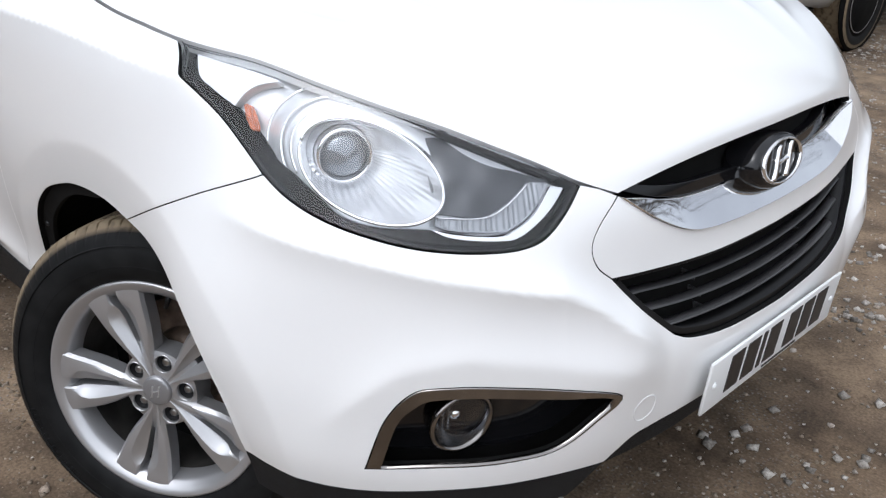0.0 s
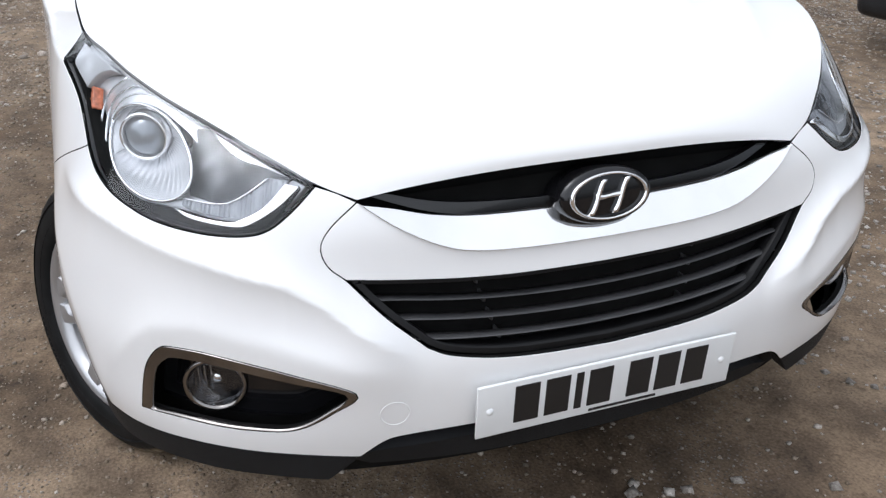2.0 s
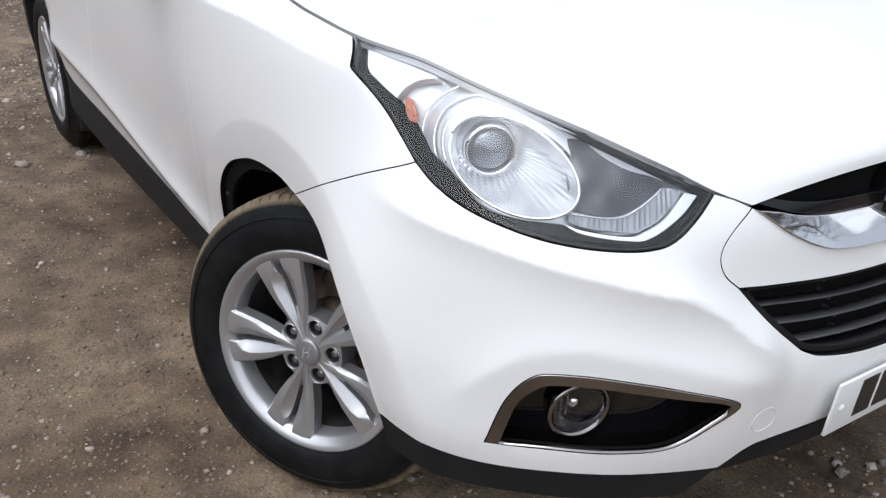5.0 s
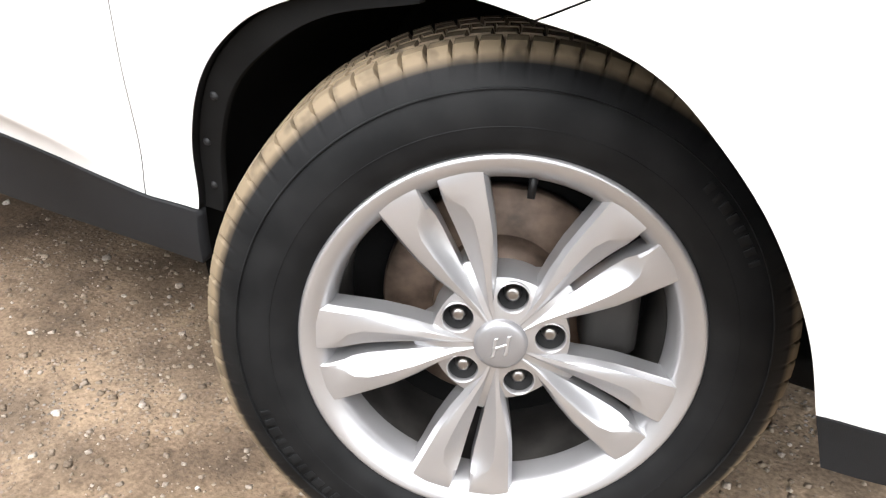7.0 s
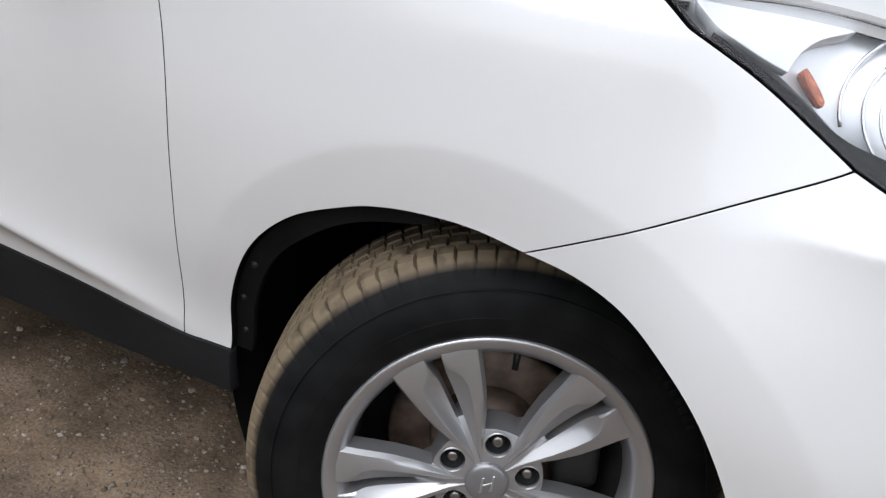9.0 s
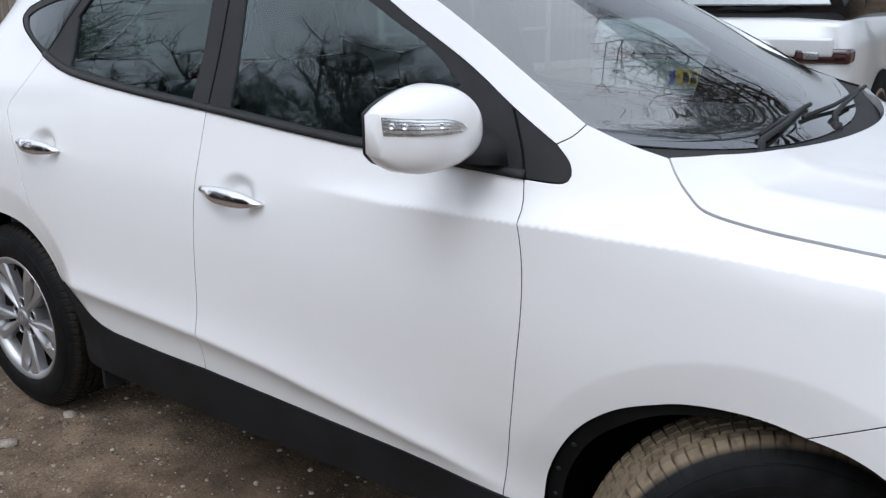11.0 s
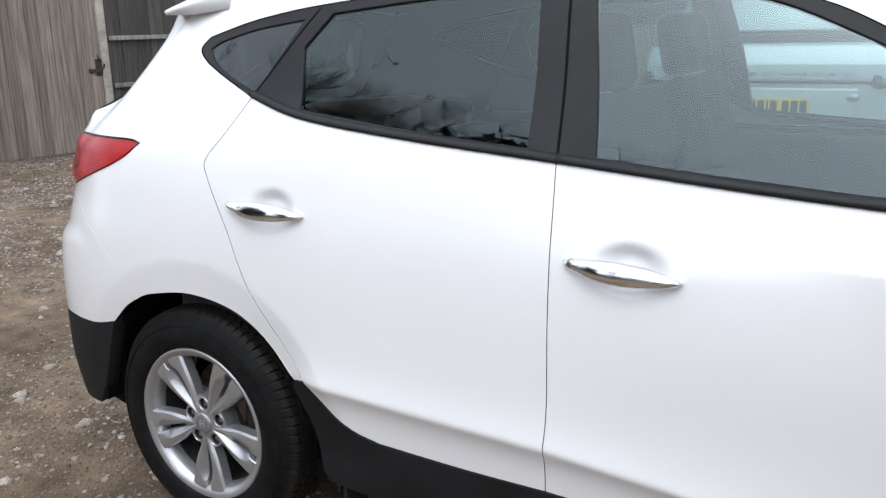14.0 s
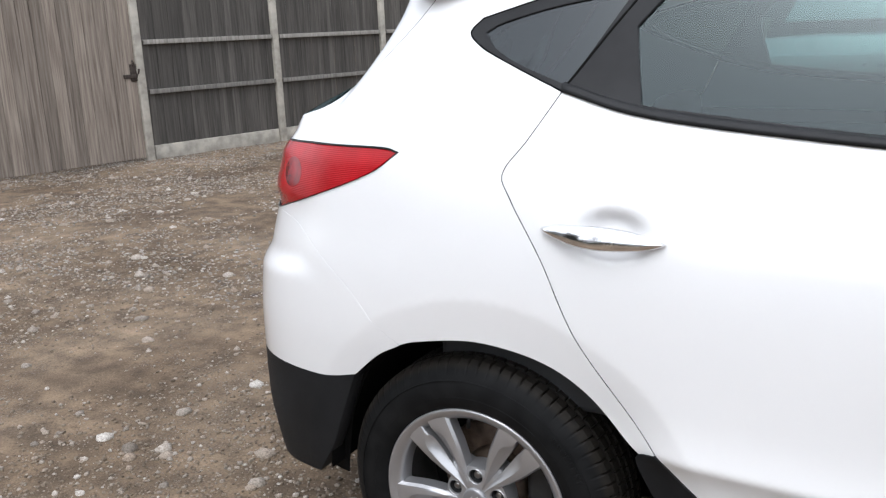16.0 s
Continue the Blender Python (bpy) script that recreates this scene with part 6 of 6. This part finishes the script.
near = np.r_[np.linspace(-400, -40, 10), np.linspace(-30, -13, 18), np.linspace(-12, 4, 129), np.linspace(5, 30, 14), np.linspace(40, 400, 10)]
near_y = np.r_[np.linspace(-400, -40, 10), np.linspace(-30, -5, 18), np.linspace(-4, 8, 97), np.linspace(9, 30, 14), np.linspace(40, 400, 10)]
gv = [(x, y, ground_height(x, y) - 0.004 if abs(x) < 40 and abs(y) < 40 else -.02) for x in near for y in near_y]
nyy = len(near_y)
gf = [(i * nyy + j, (i + 1) * nyy + j, (i + 1) * nyy + j + 1, i * nyy + j + 1) for i in range(len(near) - 1) for j in range(nyy - 1)]
ground = from_arrays("ground", gv, gf, None, DIRT, None)
tagged(ground, "uneven brown dirt yard with patches of grey grit", "ground", kind="structure")

rng = random.Random(7)


def stone_shape(r):
    """A chipped pebble of a dozen faces."""
    ico = bmesh.new()
    bmesh.ops.create_icosphere(ico, subdivisions=1, radius=1)
    verts = [Vector((v.co.x * rng.uniform(.7, 1.2), v.co.y * rng.uniform(.7, 1.2), v.co.z * rng.uniform(.45, .8))) * rng.uniform(.8, 1.1) * r for v in ico.verts]
    ico.verts.ensure_lookup_table()
    faces = [[v.index for v in f.verts] for f in ico.faces]
    ico.free()
    return verts, faces


def chip_shape():
    """A small stone of eight faces."""
    verts = [(math.cos(2.094 * k + .5 * rng.random()) * rng.uniform(.75, 1.15), math.sin(2.094 * k + .5 * rng.random()) * rng.uniform(.75, 1.15), .42 * rng.uniform(.6, 1.3)) for k in range(3)]
    verts += [(math.cos(2.094 * k + 1.047) * rng.uniform(.8, 1.2), math.sin(2.094 * k + 1.047) * rng.uniform(.8, 1.2), -.3) for k in range(3)]
    return verts, [(0, 1, 2), (3, 5, 4), (0, 3, 1), (1, 4, 2), (2, 5, 0), (0, 5, 3), (1, 3, 4), (2, 4, 5)]


PEBBLES, CHIPS = [stone_shape(1) for _ in range(14)], [chip_shape() for _ in range(14)]


def scatter(name, count, x0, x1, y0, y1, small, large, label, patchy=0.0, material=None, sunk=.18, power=2.6):
    """Loose stones over a stretch of ground, denser in patches, joined into one mesh."""
    pr = np.random.RandomState(count % 9973)
    pts = []
    while len(pts) < count:
        x, y = x0 + (x1 - x0) * pr.rand(), y0 + (y1 - y0) * pr.rand()
        if patchy and noise.noise(Vector((x * .9, y * .9, 8))) + .5 * noise.noise(Vector((x * 3.1, y * 3.1, 2))) < pr.uniform(-.6, patchy):
            continue
        pts.append((x, y, ground_height(x, y) - .004))
    p = np.array(pts)
    r = small * (large / small) ** (pr.rand(count) ** power)
    turn, kind = pr.rand(count) * 6.3, pr.randint(0, 14, count)
    shapes = PEBBLES if material is PALE_GRAVEL else CHIPS
    shape = np.array([[tuple(v) for v in vs] for vs, _ in shapes])[kind]
    c, k = np.cos(turn)[:, None], np.sin(turn)[:, None]
    xyz = np.stack([c * shape[..., 0] - k * shape[..., 1], k * shape[..., 0] + c * shape[..., 1], shape[..., 2]], -1) * r[:, None, None]
    xyz = xyz + p[:, None]
    xyz[..., 2] += (r * sunk)[:, None]
    n = shape.shape[1]
    tri = (np.array(shapes[0][1])[None] + n * np.arange(count)[:, None, None]).reshape(-1, 3)
    me = bpy.data.meshes.new(name)
    me.vertices.add(count * n)
    me.vertices.foreach_set("co", xyz.ravel())
    me.loops.add(tri.size)
    me.loops.foreach_set("vertex_index", tri.ravel().astype(np.int32))
    me.polygons.add(len(tri))
    me.polygons.foreach_set("loop_start", np.arange(0, tri.size, 3, dtype=np.int32))
    me.update(calc_edges=True)
    me.validate()
    me.materials.append(material or GRAVEL)
    return tagged(new(name, me), label, "gravel", kind="stuff")


scatter("gravel", 52000, -4.5, 3.2, -2.2, 1.2, .0014, .0085, "fine grit and small stones pressed into the dirt", .35, sunk=.05, power=2.0)
scatter("gravel", 3600, -4.5, 3.4, -2.4, 2.2, .0035, .014, "pale loose stones lying on the dirt", 0.0, PALE_GRAVEL, sunk=.15)
scatter("gravel", 64000, -11, 1.5, 0.9, 7.5, .003, .016, "dense grey gravel across the yard", .3, GREY_GRAVEL, sunk=.05, power=2.0)
scatter("gravel", 46000, -10.5, -2.4, -2.4, 1.6, .002, .0125, "scattered stones and grit on the dirt", .3, sunk=.05, power=2.0)
scatter("gravel", 15000, -10.5, -2.4, -2.2, 6.0, .004, .0145, "pale chips of stone over the dirt", .3, PALE_GRAVEL, sunk=.2, power=2.0)
scatter("gravel", 1500, -10.5, -2.4, -2.0, 4.0, .012, .045, "larger pale stones half sunk in the dirt", .1, PALE_GRAVEL, sunk=.0)
scatter("gravel", 9000, 0.6, 3.6, 0.2, 3.4, .004, .019, "pale gravel beside the track", .2, GREY_GRAVEL, power=2.0)

along = Vector((0.223, 0.975, 0)).normalized()
corner = Vector((-10.1, 4.95, 0))
turn_fence = math.degrees(math.atan2(along.y, along.x))


def fence_pose(d, z=0.0, off=0.0):
    p = corner + along * d + Vector((along.y, -along.x, 0)) * off
    return pose(p.x, p.y, z, 0, 0, turn_fence)


def board_mesh(wide, high, deep, seed):
    r = random.Random(seed)
    bm = box_bm((wide, deep, high), (0, 0, high / 2), .004, 1)
    for v in bm.verts:
        v.co.x += r.uniform(-.0015, .0015)
        v.co.z += r.uniform(-.004, .004)
    me = bpy.data.meshes.new("board")
    bm.to_mesh(me)
    bm.free()
    return me


gate = tagged(new("gate"), "tall pale weathered timber gate of upright boards", "gate")
gate.matrix_world = fence_pose(0)
gate_meshes = [board_mesh(.1405, 2.15, .022, k) for k in range(4)]
for me in gate_meshes:
    me.materials.append(GATE_WOOD)
for k in range(30):
    ob = new("board", gate_meshes[k % 4])
    ob.parent = gate
    ob.location = (-.14 - .142 * k, .012 * ((k * 7) % 3 - 1) * .4, .05)
    ob.rotation_euler = (0, radians(.06 * ((k * 5) % 3 - 1)), 0)
for z in (.45, 1.15, 1.85):
    b = box_bm((4.2, .05, .10), (-2.2, .04, z), .004)
    part("rail", b, GATE_WOOD, gate)
latch = part("latch", box_bm((.27, .022, .045), (-.10, -.027, 1.02), .004), IRON, gate, "rusted iron sliding bolt")
part("bolt_plate", box_bm((.09, .014, .20), (-.10, -.023, 1.06), .004), IRON, latch)
part("bolt_handle", tube_bm([(-.06, -.03, 1.02), (-.06, -.06, 1.06), (-.05, -.06, 1.10)], .012, 8), IRON, latch)
part("latch_ring", tube_bm([(-.11, -.03, 1.14), (-.11, -.055, 1.17), (-.11, -.03, 1.20)], .011, 8), IRON, latch)

fence_meshes = [board_mesh(.105, 1.72, .014, 20 + k) for k in range(4)]
for me in fence_meshes:
    me.materials.append(FENCE_WOOD)
for n in range(5):
    post_at = 1.99 * n - .01 * (n > 0) - .02 * (n == 0)
    post = part("fence_post", box_bm((.095, .12, 2.2), (0, 0, 1.08), .012), CONCRETE, None, m=fence_pose(post_at, 0))
    tagged(post, "weathered grey concrete fence post", "post", group="concrete fence posts")
    base = part("gravel_board", box_bm((1.87, .05, .19), (0, 0, .085), .008), CONCRETE, None, m=fence_pose(1.99 * n + .99, 0))
    tagged(base, "low concrete gravel board under the fence", "board", group="gravel boards")
    panel = tagged(new("timber_fence"), "dark grey weathered close-board fence bay with pale rails", "fence", group="fence bays")
    panel.matrix_world = fence_pose(1.99 * n + .99, .18)
    for k in range(19):
        ob = new("board", fence_meshes[(k * 3 + n) % 4])
        ob.parent = panel
        ob.location = (-.90 + .1 * k, .012 * (k % 2), 0)
    for z in (.645, 1.225):
        b = box_bm((1.86, .045, .055), (0, -.032, z), .004)
        part("rail", b, RAIL_WOOD, panel)


# ---- bare trees behind the camera, seen in the glass ----


def tree(x, y, high, seed, levels=4):
    r = random.Random(seed)
    verts, faces = [], []

    def limb(p, way, length, radius, level):
        n = 4 if level < 3 else 2
        pts = [p]
        d = way.copy()
        for _ in range(n):
            d = (d + Vector((r.uniform(-.25, .25), r.uniform(-.25, .25), r.uniform(-.08, .18)))).normalized()
            pts.append(pts[-1] + d * length / n)
        sides = 6 if level < 2 else 3
        for k, q in enumerate(pts):
            rad = radius * (1 - .6 * k / n)
            a = d.orthogonal().normalized()
            b = d.cross(a)
            verts.extend(tuple(q + rad * (math.cos(6.283 * i / sides) * a + math.sin(6.283 * i / sides) * b)) for i in range(sides))
        base = len(verts) - sides * (n + 1)
        for k in range(n):
            for i in range(sides):
                j = (i + 1) % sides
                faces.append((base + k * sides + i, base + k * sides + j, base + (k + 1) * sides + j, base + (k + 1) * sides + i))
        if level < levels:
            for k in range((13, 7, 6, 5, 5)[level]):
                t = r.uniform(.3, 1) if level else r.uniform(.35, 1)
                q = pts[min(n, int(t * n) + (1 if r.random() < .5 else 0))]
                side_way = Vector((r.uniform(-1, 1), r.uniform(-1, 1), r.uniform(-.1, .9))).normalized()
                limb(q, (d * .5 + side_way).normalized(), length * r.uniform(.42, .66), radius * .46, level + 1)

    limb(Vector((0, 0, 0)), Vector((0, 0, 1)), high * .55, high * .015, 0)
    me = bpy.data.meshes.new("tree")
    me.from_pydata(verts, [], faces)
    me.materials.append(BARK)
    top = tagged(new("bare_tree"), "leafless dark winter tree beyond the yard", "tree", group="bare trees")
    top.location = (x, y, 0)
    ob = new("trunk", me)
    ob.parent = top
    return top


def evergreen(x, y, top, wide, seed):
    """A dense dark evergreen: a trunk and a crown of many small leaf sprays in uneven clumps."""
    pr = np.random.RandomState(seed)
    clumps = np.stack([pr.uniform(-wide, wide, 46), pr.uniform(-wide, wide, 46), pr.uniform(1.2, top - .8, 46)], 1)
    clumps[:, :2] *= (1.08 - .75 * (clumps[:, 2:] / top) ** 1.6)
    n = 9000
    at = clumps[pr.randint(0, 46, n)] + pr.normal(0, 1, (n, 3)) * (.62, .62, .42)
    at[:, 2] = np.clip(at[:, 2], .3, None)
    d = pr.normal(0, 1, (n, 3, 3)) * pr.uniform(.10, .24, (n, 1, 1))
    tris = at[:, None] + d
    me = bpy.data.meshes.new("crown")
    me.from_pydata(tris.reshape(-1, 3).tolist(), [], np.arange(3 * n).reshape(-1, 3).tolist())
    me.materials.append(LEAVES)
    thing = tagged(new("evergreen_tree"), "dense dark evergreen tree beyond the yard", "tree", group="evergreen trees")
    thing.location = (x, y, 0)
    part("trunk", tube_bm([(0, 0, 0), (.1, .05, top * .3), (0, 0, top * .8)], .22, 8, ends=.06), BARK, thing)
    new("crown", me).parent = thing


LEAVES = plain("dark_evergreen_leaves", (.022, .028, .018), .8, vary=.5, scale=3)
for k, (x, y, h) in enumerate(((-21, -9, 12), (-20, -12, 11), (-18, -14, 12.2), (-13.8, -15.6, 14.5), (-16, -15.6, 10.5), (-11.8, -15.4, 12.6), (-10.2, -15.8, 9.5), (2, -22, 6.5), (1.0, 13.5, 13))):
    tree(x, y, h, 40 + k, 5 if h > 12 else 4)
for k, (x, y, top, wide) in enumerate(((-15.6, -17.2, 11.0, 2.4), (-12.9, -17.0, 11.2, 2.0), (-10.9, -17.2, 10.4, 1.9))):
    evergreen(x, y, top, wide, 70 + k)
# Hedge out of view: mirrored in the glass, raised to block low sky light.
pr = np.random.RandomState(3)
one = bmesh.new()
bmesh.ops.create_icosphere(one, subdivisions=1, radius=1)
ball, tris = np.array([tuple(v.co) for v in one.verts]), np.array([[v.index for v in f.verts] for f in one.faces])
one.free()
n = 900
x = -34 + 60 * pr.rand(n)
at = np.stack([x, -23 - .25 * (x + 6) * (x < -6) + pr.uniform(-1, 1, n), pr.rand(n) * np.where(x < -9, 5.0, 6.0)], 1)
clumps = at[:, None] + ball[None] * pr.uniform(.35, .8, (n, 1, 1)) * pr.uniform(.6, 1.3, (n, len(ball), 1))
hedge_ob = from_arrays("blocking_hedge", clumps.reshape(-1, 3), (tris[None] + len(ball) * np.arange(n)[:, None, None]).reshape(-1, 3), None, plain("dark_hedge", (.025, .03, .018), .9, vary=.5, scale=8), None)
tagged(hedge_ob, "dark hedge out of view, mirrored in the glass and blocking low sky", "hedge", kind="stuff")
